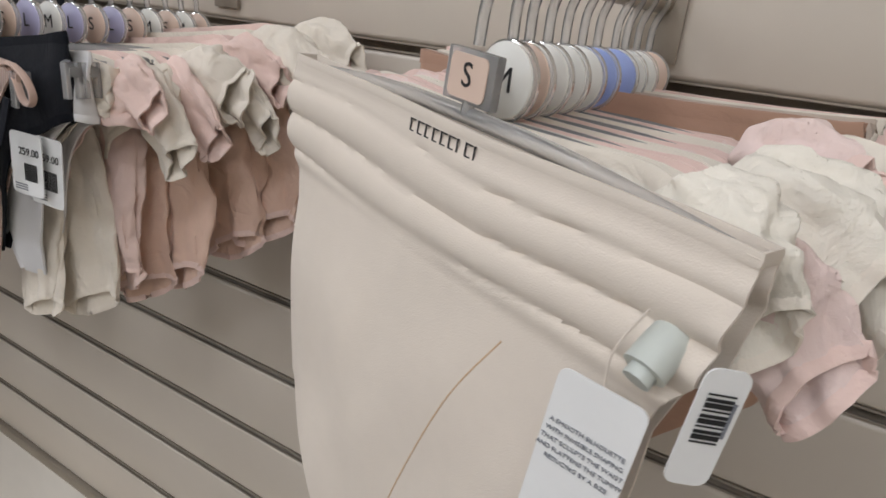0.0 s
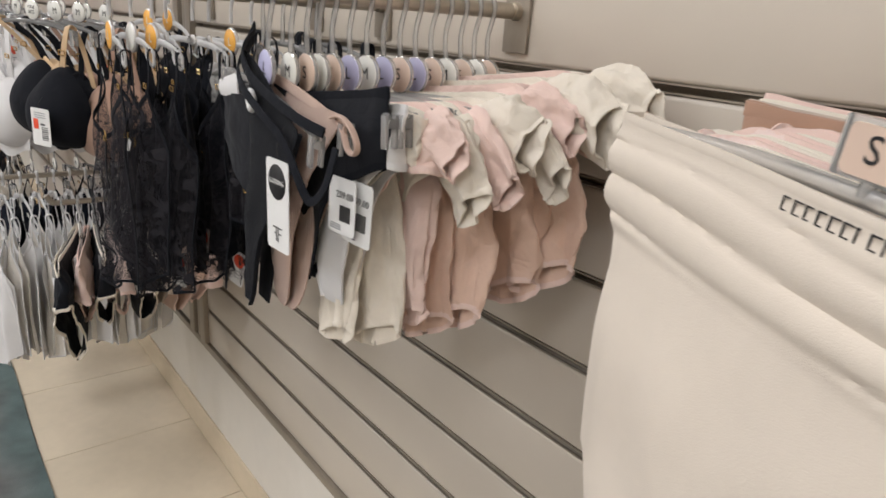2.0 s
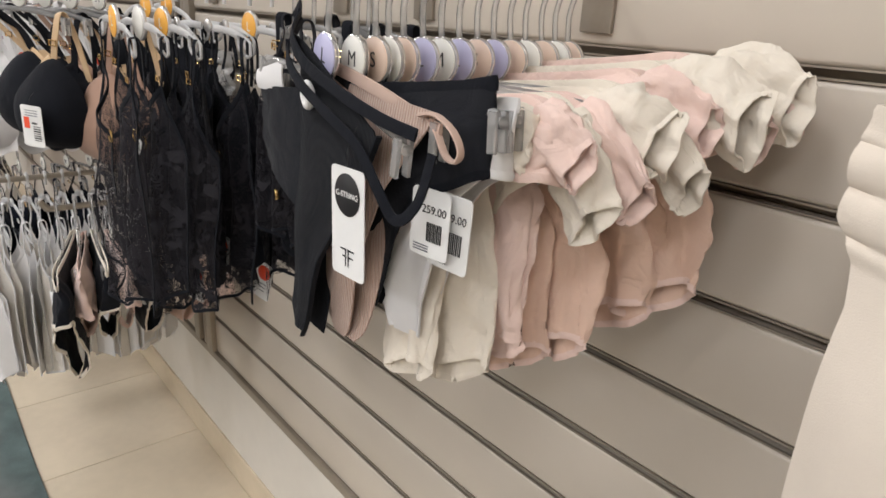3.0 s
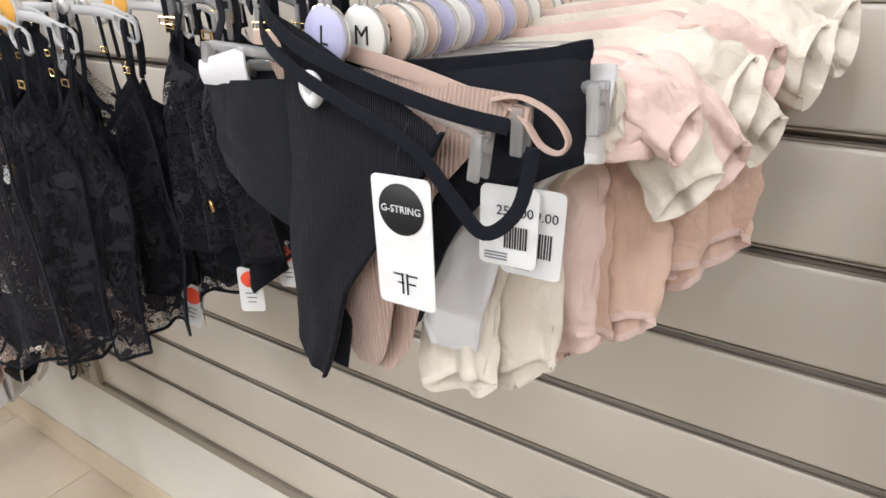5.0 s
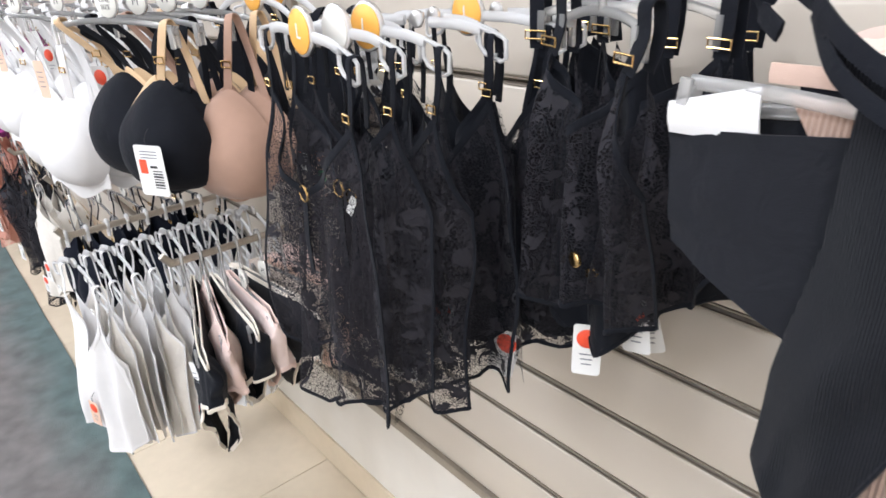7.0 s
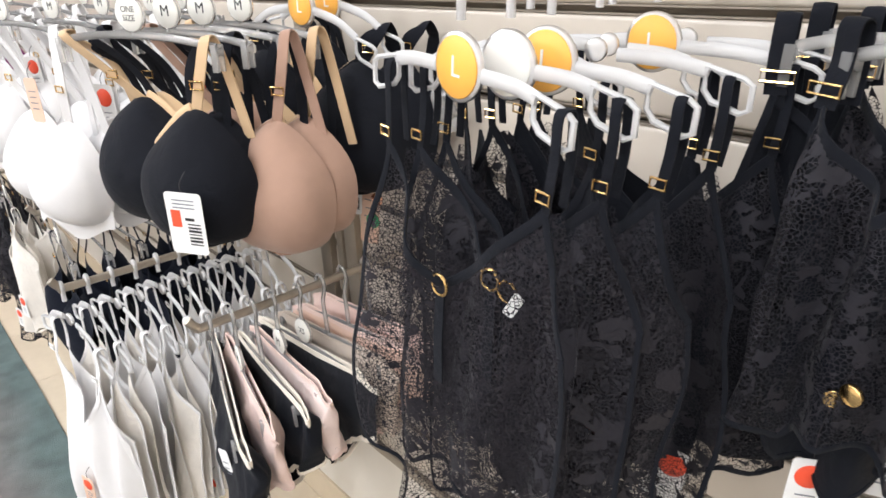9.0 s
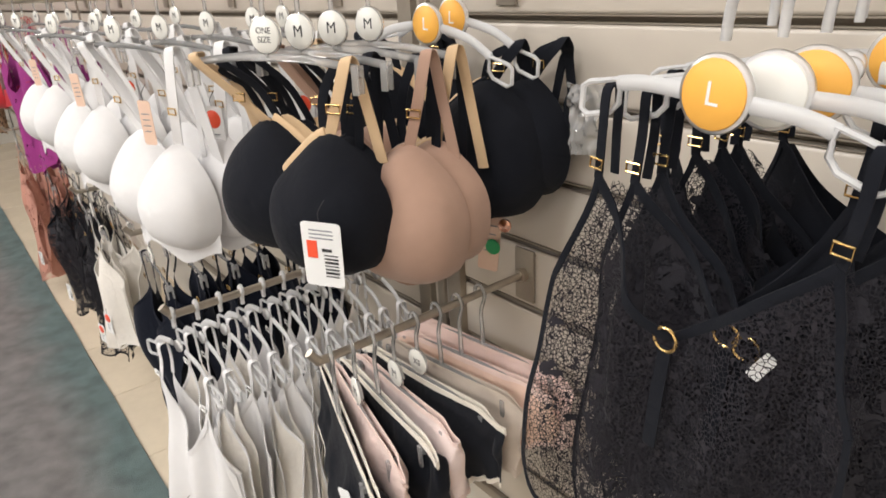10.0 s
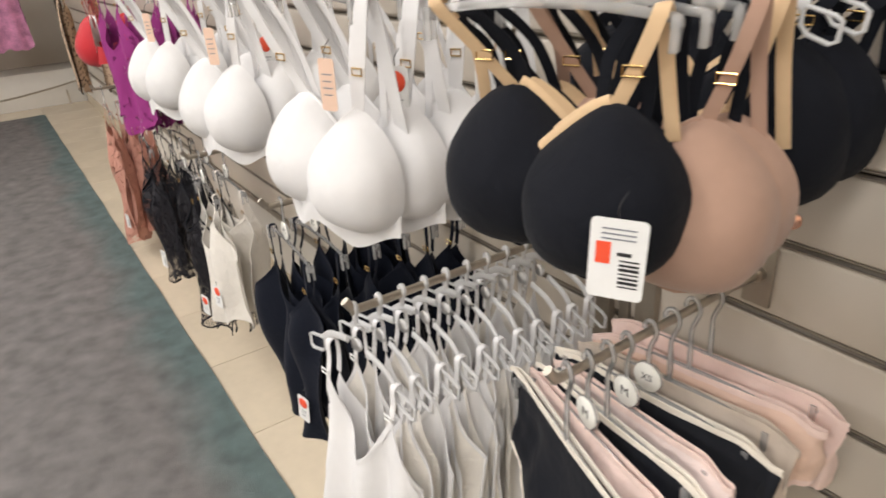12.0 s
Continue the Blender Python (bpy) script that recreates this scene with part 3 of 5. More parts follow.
# ---- garments: origin at the middle of the top edge, hanging down, front towards -y ----
def brief(m, w, h, side, body_mat, trim_mat, label, seed=0.0, depth=0.022, crotch=0.2, power=1.7, folds=0.006, lean=0.0, gusset_mat=None, group="briefs on clip hangers", name="brief", band=0.011, scallop=0.0, roll=0.0, droop=0.0, puff=0.0):
    """Briefs: one loop of cloth round the waist whose front and back meet in a rounded crotch; the leg openings gape and the
    sides beyond the clips sag by droop and swell by puff."""
    g = thing(name, m, label, "underwear", group)

    def loop(u, v):
        a = 2 * math.pi * u
        c, s = math.cos(a), math.sin(a)
        q = math.copysign(abs(c) ** 0.75, c)
        sd = math.copysign(abs(s) ** 0.7, s)
        e = max(0.0, (abs(q) - crotch) / (1 - crotch))
        k = (1 - e) ** power
        zb = side + (h - side) * k
        vv = v ** 0.9
        ear = smooth01(0.68, 1.0, abs(q))
        x = w / 2 * q * (1 - 0.05 * vv)
        z = -zb * vv - 0.006 * (1 - q * q) * (1 - vv) - droop * ear ** 1.3 * (1.15 if q > 0 else 0.7)
        gape = 0.22 + 0.78 * smooth01(0, 0.55, vv) + puff * ear
        y = sd * depth * gape * math.sqrt(max(0.0, 1 - (vv * k) ** 2))
        f = folds * (smooth01(0.02, 0.35, vv) + 0.5 * ear)
        y += f * (1.3 * wob(x * 20, s * 1.2, z * 10, seed) + 0.6 * wob(x * 55, s * 2, z * 30, seed))
        x += 0.9 * f * wob(z * 22, s, x * 12, seed + 2)
        y += roll * vv * vv * math.sin(q * 2.2 + seed)
        z += f * 1.3 * wob(x * 26, 8 + s * 0.6, seed, seed)
        frill = 0.008 * min(1.0, puff) * smooth01(0.45, 0.95, abs(q)) * (0.35 + 0.65 * vv)
        z += frill * math.sin(s * 9 + vv * 7 + seed * 3)
        x += frill * 0.9 * math.sin(vv * 13 + s * 5 + seed * 5)
        if scallop:
            z -= scallop * abs(math.sin(q * 30)) * smooth01(0.8, 1, vv) * (1 - 0.5 * k)
        return (x + lean * vv * vv, y, z)
    part("body", sheet(loop, 84, 20, 0.0012, closed=True), body_mat, g)
    part("waistband", tube([Vector(loop(i / 72, 0.0)) - Vector((0, 0, band * 0.4)) for i in range(72)], 0.0013, band * 0.5, 6, (0, 0, 1), True), trim_mat, g)
    gap = crotch ** (1 / 0.75)
    a0 = math.acos(min(1, gap * 0.96)) / (2 * math.pi)
    for u0, u1 in ((-a0, a0), (0.5 - a0, 0.5 + a0)):
        part("leg_trim", tube([loop(u % 1.0, 0.985) for u in np.linspace(u0, u1, 44)], 0.0016, 0.0038, 6, (0, 0, 1)), trim_mat, g)
    if gusset_mat is not None:
        def gus(u, v):
            p, q = loop(0.75 + (u - 0.5) * (0.5 - 2 * a0) * 0.9, 0.6 + 0.36 * v), 0.0022
            return (p[0], p[1] + q, p[2])
        part("gusset", sheet(gus, 8, 10, 0.001), gusset_mat, g)
    return g


def leg_opening(g, start, end, r0, r1, body_mat, trim_mat, seed=0.0, flat=0.7):
    """A gathered tube of cloth that ends in an open, trimmed leg hole."""
    a, b = Vector(start), Vector(end)
    t = (b - a).normalized()
    side = t.cross(Vector((0, 1, 0)))
    side = (side if side.length > 0.1 else Vector((1, 0, 0))).normalized()
    other = side.cross(t)

    def fn(u, v):
        w = 2 * math.pi * u
        cw, sw = math.cos(w), math.sin(w)
        r = lerp([(0, r0), (0.18, 0.55 * (r0 + r1)), (0.5, 1.12 * r1), (0.78, 1.1 * r1), (1, 1.08 * r1)], v)
        r *= 1 + 0.3 * wob(cw * 1.5, sw * 1.5, v * 2.6, seed) + 0.2 * wob(cw * 3.6, sw * 3.6, v * 6, seed + 3) + 0.14 * math.sin(5 * w + seed + 3 * v) * (1 - v) ** 0.6
        c = a.lerp(b, v) + other * (0.35 * r1 * wob(v * 2.1, seed, 0.3, seed)) + side * (0.5 * r1 * math.sin(2.6 * v) * (1 - v))
        slant = t * (r1 * (0.35 * cw - 0.3 * sw) * v * v)
        # the hem falls flat and wavy
        thin = flat * (1 - 0.62 * smooth01(0.35, 1, v))
        wave = 0.28 * r1 * v * math.sin(2.6 * sw + 1.7 * seed) + 0.12 * r1 * v * math.sin(6 * sw + seed)
        return tuple(c + side * (r * sw) + other * (thin * r * cw + wave) + slant)
    leg = part("leg_opening", sheet(fn, 52, 22, 0.0011, closed=True), body_mat, g)
    part("trim", tube([fn(i / 40, 1.0) for i in range(40)], 0.0013, 0.0034, 6, tuple(t), True), trim_mat, leg)
    return leg


def cup_fn(cx, rx, rz, dep, lift, seed, grow=0.0):
    """A moulded cup round (cx, 0, 0): u goes round, v from the middle to the rim."""
    def fn(u, v):
        a = 2 * math.pi * u
        c, s = math.cos(a), math.sin(a)
        up = max(0, s)
        inward = max(0.0, -c * (1 if cx > 0 else -1))
        r_x = (rx + grow) * (1 - 0.08 * up ** 2)
        r_z = (rz + grow) * (1 + lift * up ** 6 - 0.3 * up * inward)
        full = (abs(c) ** 2.7 + abs(s) ** 2.7) ** (-1 / 2.7) if s < 0 else 1.0
        x, z = r_x * c * v * full, r_z * s * v * full
        y = -(dep + grow) * (1 - v ** 2.2) ** 0.5 * (1 - 0.3 * max(0, z / rz) + 0.08 * max(0, -z / rz))
        return (cx + x, y + 0.002 * wob(x * 14, z * 14, cx, seed), z)
    return fn


def bra(m, cup_mat, lining_mat, strap_mat, label, half=0.078, rx=0.074, rz=0.07, dep=0.06, top=0.16, spread=0.12, edge_mat=None, seed=0.0, wing_drop=0.0, group="bras on hangers", band_h=0.016, wings=True, lift=0.12, long_band=0.0, strap_w=0.007, edging=0.003, back_mat=None, tuck=0.0):
    """Bra: origin at the hanger's bar; cups hang top below it, the one on -x tucked in behind by tuck."""
    g = thing("bra", m, label, "bra", group)
    for s in (-1, 1):
        off = Vector((tuck * 0.9, tuck, 0.002)) if s < 0 else Vector()
        shell = cup_fn(s * half, rx, rz, dep, lift, seed + s)

        def fn(u, v, shell=shell, off=off):
            return tuple(Vector(shell(u, v)) + off)
        c = part("cup", at(sheet(fn, 34, 12, 0.003, closed=True), z=-top - rz * 0.75), cup_mat, g)
        inner = cup_fn(s * half, rx, rz, dep, lift, seed + s, -0.003)
        part("lining", at(sheet(lambda u, v: tuple(Vector(inner(u, v)) + off + Vector((0, 0.0022, 0))), 26, 8, 0.001, closed=True), z=-top - rz * 0.75), lining_mat, c)
        rim = [Vector(fn(u, 1.0)) + Vector((0, -0.001, -top - rz * 0.75)) for u in (np.linspace(0.25, 0.52, 14) if s > 0 else np.linspace(-0.02, 0.25, 14))]
        part("neck_edging", tube(rim, edging, 0.0028, 8, (0, 1, 0)), edge_mat or cup_mat, c)
        tip = Vector(fn(0.25, 1.0)) + Vector((0, 0, -top - rz * 0.75))
        if lining_mat is not cup_mat:
            # the lining stands up behind the cup's neck edge
            us = (0.25, 0.5) if s > 0 else (0.25, 0.0)
            part("lining_edge", sheet(lambda u, v: tuple(Vector(fn(us[0] + (us[1] - us[0]) * u, 1.0)) + Vector((0, 0.004 + 0.012 * v, -top - rz * 0.75 + 0.011 * v * math.sin(math.pi * u) ** 0.6))), 14, 5, 0.0012), lining_mat, c)
        end = Vector((s * spread, 0.0, 0.004))
        st = part("strap", tube(curve_pts([tip + Vector((0, 0.001, -0.012)), tip * 0.5 + end * 0.5 + Vector((s * 0.004, -0.006, 0.0)), end + Vector((0, -0.006, 0)), end + Vector((0, 0.002, 0.005)), end + Vector((s * 0.002, 0.009, -0.004)), end * 0.45 + tip * 0.55 + Vector((s * 0.02, 0.022, 0)), tip + Vector((s * 0.045, 0.03, -0.035))], 6), 0.0013, strap_w, 6, (1, 0, 0.2)), strap_mat, g)
        part("slider", at(tube([(-0.0075, 0, 0.004), (0.0075, 0, 0.004), (0.0075, 0, -0.004), (-0.0075, 0, -0.004)], 0.0011, n=6, closed=True), *(tip * 0.62 + end * 0.38 + Vector((s * 0.003, -0.008, 0)))), GOLD, st)
        end2 = end + Vector((-s * 0.022, 0.012, -0.006))
        part("back_strap", tube(curve_pts([tip + Vector((-s * 0.012, 0.012, -0.03)), tip * 0.5 + end2 * 0.5 + Vector((-s * 0.012, 0.004, 0)), end2, end2 + Vector((s * 0.006, 0.006, 0.004)), end2 + Vector((s * 0.012, 0.01, -0.01)), tip * 0.6 + end2 * 0.4 + Vector((s * 0.02, 0.02, 0)), tip + Vector((s * 0.02, 0.025, -0.04))], 6), 0.0013, 0.006, 6, (1, 0, 0.2)), back_mat or strap_mat, g)
        if wings:
            zc = -top - rz * 1.15

            def wing(u, v, s=s, zc=zc):
                x = s * (half + rx * 0.86 + 0.045 * math.sin(u * 2.4))
                return (x, -0.004 + 0.075 * u + 0.004 * wob(u * 6, v * 4, s, seed), zc + (0.032 - 0.016 * u) * (0.5 - v) * 2 - wing_drop * u)
            part("wing", sheet(wing, 12, 6, 0.0015), cup_mat, g)
    part("underband", tube(curve_pts([(-half - rx * 0.9 + tuck * 1.2, -0.002 + tuck, -top - rz * 1.2), (-half + tuck, -0.012 + tuck, -top - rz * 1.68), (0, -0.006, -top - rz * 1.3), (half, -0.014, -top - rz * 1.72), (half + rx * 0.9, -0.002, -top - rz * 1.2)], 7), 0.0018, band_h / 2, 6, (0, 0, 1)), cup_mat, g)
    part("bridge", at(sheet(lambda u, v: ((u - 0.5) * 0.03, -0.006 - 0.004 * math.sin(u * 3.14), -v * rz * 0.75), 5, 5, 0.0015), z=-top - rz * 0.62), edge_mat or cup_mat, g)
    if long_band:
        def skirt(u, v):
            q = 2 * u - 1
            return (q * (half + rx * 0.92) + (tuck * -q if q < 0 else 0), tuck * max(0, -q) - 0.02 * (1 - q * q) - 0.004 + 0.003 * wob(q * 5, v * 3, 0, seed), -top - rz * (1.25 + 0.32 * math.cos(q * math.pi * 2 - math.pi) * 0.5 + 0.1) - long_band * v)
        part("long_band", sheet(skirt, 30, 6, 0.0015), cup_mat, g)
    return g


def lace_top(m, w, h, neck, lace_mat, solid, label, seed=0.0, under=0.09, straps=0.06, us=0.6, scal=0.012, folds=0.012, rings=True, flare=0.12, group="black lace tops on frosted hangers", name="lace_top", back_drop=0.05, depth=0.02, hardware=None, strap_w=0.0048):
    """A strappy top: front with a V neck, lower-cut back, wavy hem, edging, straps with metal rings. Origin at the straps' tops."""
    g = thing(name, m, label, "lingerie", group)
    hardware = hardware or GOLD

    def side(sgn, nk):
        def fn(u, v):
            q = 2 * u - 1
            a = abs(q)
            zt = -straps - (nk * (1 - (a / us) ** 1.15) if a < us else under * ((a - us) / (1 - us)) ** 0.8)
            zb = -h + scal * abs(math.sin(q * 7 + seed)) - 0.03 * (1 - a * a) - 0.035 * abs(math.sin(q * 2.1 + seed * 0.7))
            z = zt + (zb - zt) * v
            x = w / 2 * q * (1 + flare * (-z / h) ** 1.5)
            f = folds * smooth01(0.0, 0.5, -z / h)
            y = sgn * (0.004 + depth * (1 - q * q) * (0.3 + 0.7 * (-z / h))) + f * (math.sin(q * 9 + seed * 2.3) * 0.7 + 1.2 * wob(x * 14, sgn, z * 5, seed))
            return (x + 0.5 * f * wob(z * 12, sgn, q * 3, seed + 4), y, z)
        return fn
    fr, bk = side(-1, neck), side(1, neck * 0.4 + back_drop)
    body = part("front_panel", sheet(fr, 48, 26, 0.0), lace_mat, g)
    part("back_panel", sheet(bk, 40, 20, 0.0), lace_mat, g)
    part("neck_edging", tube([fr(u, 0.0) for u in np.linspace(0.5 - us / 2, 0.5 + us / 2, 40)], 0.0014, 0.0042, 6, (0, 0, 1)), solid, g)
    part("hem_edging", tube([fr(u, 1.0) for u in np.linspace(0, 1, 60)], 0.0012, 0.0026, 6, (0, 0, 1)), solid, g)
    for s in (0, 1):
        part("side_edging", tube([fr(s, v) for v in np.linspace(0, 1, 14)], 0.0012, 0.0025, 6, (1, 0, 0)), solid, g)
        us_ = 0.5 + (s - 0.5) * us
        part("arm_edging", tube([fr(u, 0.0) for u in (np.linspace(0, us_, 14) if s == 0 else np.linspace(us_, 1, 14))], 0.0013, 0.003, 6, (0, 0, 1)), solid, g)
        tip, tipb = Vector(fr(us_, 0.0)), Vector(bk(us_, 0.0))
        topx = tip.x * 1.02
        st = part("strap", tube(curve_pts([tip, Vector((topx, -0.005, -straps * 0.45)), Vector((topx, -0.005, 0)), Vector((topx, 0.001, 0.005)), Vector((topx, 0.008, 0)), Vector((topx, 0.01, -straps * 0.5)), tipb], 5), 0.0011, strap_w, 6, (1, 0, 0)), solid, g)
        part("slider", at(tube([(-strap_w * 1.25, 0, 0.0034), (strap_w * 1.25, 0, 0.0034), (strap_w * 1.25, 0, -0.0034), (-strap_w * 1.25, 0, -0.0034)], 0.001, n=6, closed=True), *(tip + Vector((0, -0.004, 0.012)))), hardware, st)
    if rings:
        mid = Vector(fr(0.5, 0.0))
        part("ring", at(tube([(0.0085 * math.cos(t), 0, 0.0085 * math.sin(t)) for t in np.linspace(0, 6.283, 20, endpoint=False)], 0.0013, n=6, closed=True), mid.x, mid.y - 0.004, mid.z), GOLD, g)
        part("drop_strap", tube([mid + Vector((0, -0.003, -0.006)), mid + Vector((0.002, -0.006, -0.05)), mid + Vector((0.001, -0.004, -0.09))], 0.001, 0.006, 6, (1, 0, 0)), solid, g)
    return g


# ---- arm A: shaping brief in front of pale briefs ----
ARM_Z = 1.177
for ax, al in ((0.8, 0.285), (0.345, 0.318), (-0.105, 0.335), (-0.572, 0.355), (-0.99, 0.39), (-1.45, 0.39), (-1.91, 0.39), (-2.39, 0.37), (-2.88, 0.37), (-3.6, 0.37)):
    display_arm(ax, ARM_Z, al)

rng = random.Random(5)


def hung(ax, y, turn, drop, w, disc_mat, letter, tilt=0.0, **more):
    return clip_hanger(pose(ax, y, ARM_Z + 0.0075, 0, tilt, turn), drop, w, disc_mat, letter, **more)


BAY = bay((0.81, -0.284, ARM_Z), (0.8, -0.256, ARM_Z), 1.01)
# the shaping brief, its rolled waist sloping down on its stretched side
sb_pose = pose(0.803, -0.284, ARM_Z - 0.07, 0, 5.2, -18.5)
shaper = thing("shaping_brief", sb_pose, "beige high-waist shaping brief with a rolled waistband on a clip hanger", "underwear")
SW, SH, SS = 0.285, 0.33, 0.2


def shaper_fn(sgn):
    def fn(u, v):
        q = 2 * u - 1
        a = max(0.0, (abs(q) - 0.24) / 0.76)
        k = (1 - a) ** 1.5
        zb = SS + (SH - SS) * k
        z = -zb * v
        d = -z
        wide = lerp([(0, 0.99), (0.012, 1.0), (0.045, 0.97), (0.06, 0.9), (0.08, 0.86), (0.2, 0.82), (0.33, 0.78)], d)
        x = SW / 2 * q * wide
        roll_in = 1 - smooth01(0.052, 0.064, d)
        rolls = (abs(math.sin(math.pi * (d + 0.004 - 0.003 * math.sin(q * 3 + d * 40)) / 0.0195)) ** 0.6) * 0.0052 * roll_in * (0.85 + 0.25 * wob(q * 2, d * 8, 0, 6.0)) * smooth01(0.006, 0.018, d)
        y = sgn * (0.006 + 0.016 * (1 - q * q) * smooth01(0.02, 0.2, d)) * math.sqrt(max(0.02, 1 - (v * k) ** 2))
        y += sgn * rolls
        fold = smooth01(0.05, 0.13, d)
        y += sgn * 0.009 * fold * (wob(x * 9, 2, z * 6, 3.0) + 0.5 * wob(x * 24, 2, z * 14, 4.0))
        z += 0.0012 * wob(x * 12, 1, d * 12, 1.0) * roll_in
        if q > 0.9:
            y += 0.0012 * math.sin(d * 420) * roll_in * (q - 0.9) * 10
        return (x, y, z)
    return fn


part("front_panel", sheet(shaper_fn(-1), 64, 120, 0.0014), SHAPE, shaper)
part("back_panel", sheet(shaper_fn(1), 40, 60, 0.0014), SHAPE, shaper)
part("waist_edge", tube([shaper_fn(-1)(i / 30, 0.004) for i in range(31)] + [shaper_fn(1)(1 - i / 30, 0.004) for i in range(31)], 0.0012, 0.003, 6, (0, 0, 1), True), SHAPE, shaper)
# the maker's mark across the waist, as plain strokes
for i, (bw, gap) in enumerate(((0.0035, 0), (0.0045, 0), (0.0035, 0), (0.004, 0), (0.0045, 0), (0.0045, 0), (0.0012, 0), (0.0045, 0), (0.0012, 0))):
    bx = -0.026 + 0.0056 * i
    sy = shaper_fn(-1)(0.5 + bx / SW, 0.008 / 0.33)[1]
    part("mark_stroke", join(box(bx, bx + 0.0007, sy - 0.0016, sy - 0.0011, -0.0105, -0.0045), box(bx, bx + bw, sy - 0.0016, sy - 0.0011, -0.0052, -0.0046), box(bx, bx + bw * 0.8, sy - 0.0016, sy - 0.0011, -0.0105, -0.0099)), INK, shaper)
part("security_pin", join(at(tube(curve_pts([(0, 0.006, 0), (0, 0.004, 0), (0, -0.006, -0.004), (0, -0.013, -0.009), (0, -0.017, -0.0125)], 4), 0.0078, n=18), 0.124, 0.0, -0.033), at(tube([(0, -0.016, -0.0118), (0, -0.02, -0.0155)], 0.005, n=14), 0.124, 0.0, -0.033)), TAGPIN, shaper, "pale grey security pin")
hang_tag(shaper, 0.116, -0.022, -0.056, 0.033, 0.084, "silhouette", 2, 14, 0.03)
hang_tag(shaper, 0.146, -0.008, -0.034, 0.015, 0.044, "barcode", 2, 52, 0.0)
part("price_thread", tube(curve_pts([(0.075, -0.03, -0.06), (0.055, -0.033, -0.1), (0.03, -0.03, -0.17), (0.024, -0.028, -0.2)], 6), 0.0004, n=5), GOLDLINE, shaper)
clip_hanger(pose(0.808, -0.281, ARM_Z + 0.0075, 0, 4.8, -18.5), 0.075, 0.26, DISC_PEACH, "S", label="clear plastic clip hanger with a peach size S tab", tab=True)

A_STACK = [
    # y, turn, letter, disc, body, trim, label, width, height, gusset, leg opening
    (-0.26, -17, "M", DISC_WHITE, CREAMNET, CREAM, "cream net brief with pink lining", 0.225, 0.15, PINK, (0.108, 0.0, 0.134, -0.048, 0.02)),
    (-0.243, -15, "M", DISC_PEACH, PINKNET, PINK, "pale pink net brief", 0.23, 0.15, None, (0.12, -0.02, 0.16, -0.062, 0.018)),
    (-0.222, -12, "M", DISC_WHITE, CREAMNET, CREAM, "cream net brief with a pink gusset", 0.235, 0.16, PINK, (0.118, 0.002, 0.168, -0.034, 0.02)),
    (-0.2, -10, "M", DISC_WHITE, PINKNET, PINK, "pale pink net brief", 0.235, 0.15, None, (0.112, 0.006, 0.15, -0.008, 0.017)),
    (-0.176, -8, "M", DISC_WHITE, CREAM, CREAM, "cream cotton brief", 0.24, 0.15, PINK, (0.126, 0.0, 0.178, -0.03, 0.021)),
    (-0.152, -8, "L", DISC_BLUE, PINKNET, PINK, "pale pink net brief", 0.23, 0.14, None, None),
]
for i, (y, turn, letter, dm, body_m, trim_m, lab, w, h, gm, leg) in enumerate(A_STACK):
    drop = 0.08
    hung(0.81, y, turn, drop, w * 0.92, dm, letter)
    b = brief(pose(0.812, y, ARM_Z - drop + 0.017, 0, 2 + rng.uniform(-1, 2), turn), w, h, 0.035, body_m, trim_m, lab + " on a clip hanger", i + 1.5, 0.018, 0.22, 1.7, 0.012, 0.02, gm, droop=0.012, puff=0.5)
    if leg:
        lx, lz, ex, ez, rr = leg
        leg_opening(b, (lx - 0.012, -0.004, lz - 0.006), (ex, -0.014, ez), 0.012, rr, body_m, trim_m, i * 3.1)
for y, turn, dm, letter, body_m, lab, w, h, sd in ((-0.12, 2, DISC_BLUE, "M", TERRA, "terracotta-beige high-waist brief on a clip hanger", 0.28, 0.28, 0.17), (-0.1, 5, DISC_WHITE, "M", GREIGE, "greige high-waist brief on a clip hanger", 0.29, 0.25, 0.16), (-0.075, 4, DISC_WHITE, "M", CREAM, "cream cotton brief on a clip hanger", 0.3, 0.17, 0.075), (-0.045, 2, DISC_PEACH, "M", PINK, "pale pink cotton brief on a clip hanger", 0.33, 0.17, 0.07)):
    drop = 0.048
    hung(0.81, y, turn, 0.08, w * 0.9, dm, letter)
    b = brief(pose(0.812, y, ARM_Z - drop - 0.005, 0, 1, turn), w, h, sd, body_m, body_m, lab, y * 40, 0.014, 0.25, 1.4, 0.004)
    if body_m is TERRA:
        hang_tag(b, 0.11, -0.016, -0.07, 0.045, 0.07, "plain", -4, 0, 0.03, BLUSHCARD)

# ---- arm B: black brief with a swing tag in front of cream and pink briefs ----
BAY = bay((0.325, -0.29, ARM_Z + 0.0075), (0.345, -0.28, ARM_Z + 0.0075), 0.94)
gs = thing("g_string", pose(0.302, -0.286, ARM_Z - 0.088, 0, 0, -4), "black ribbed-knit g-string with a white swing tag on a clip hanger", "underwear")


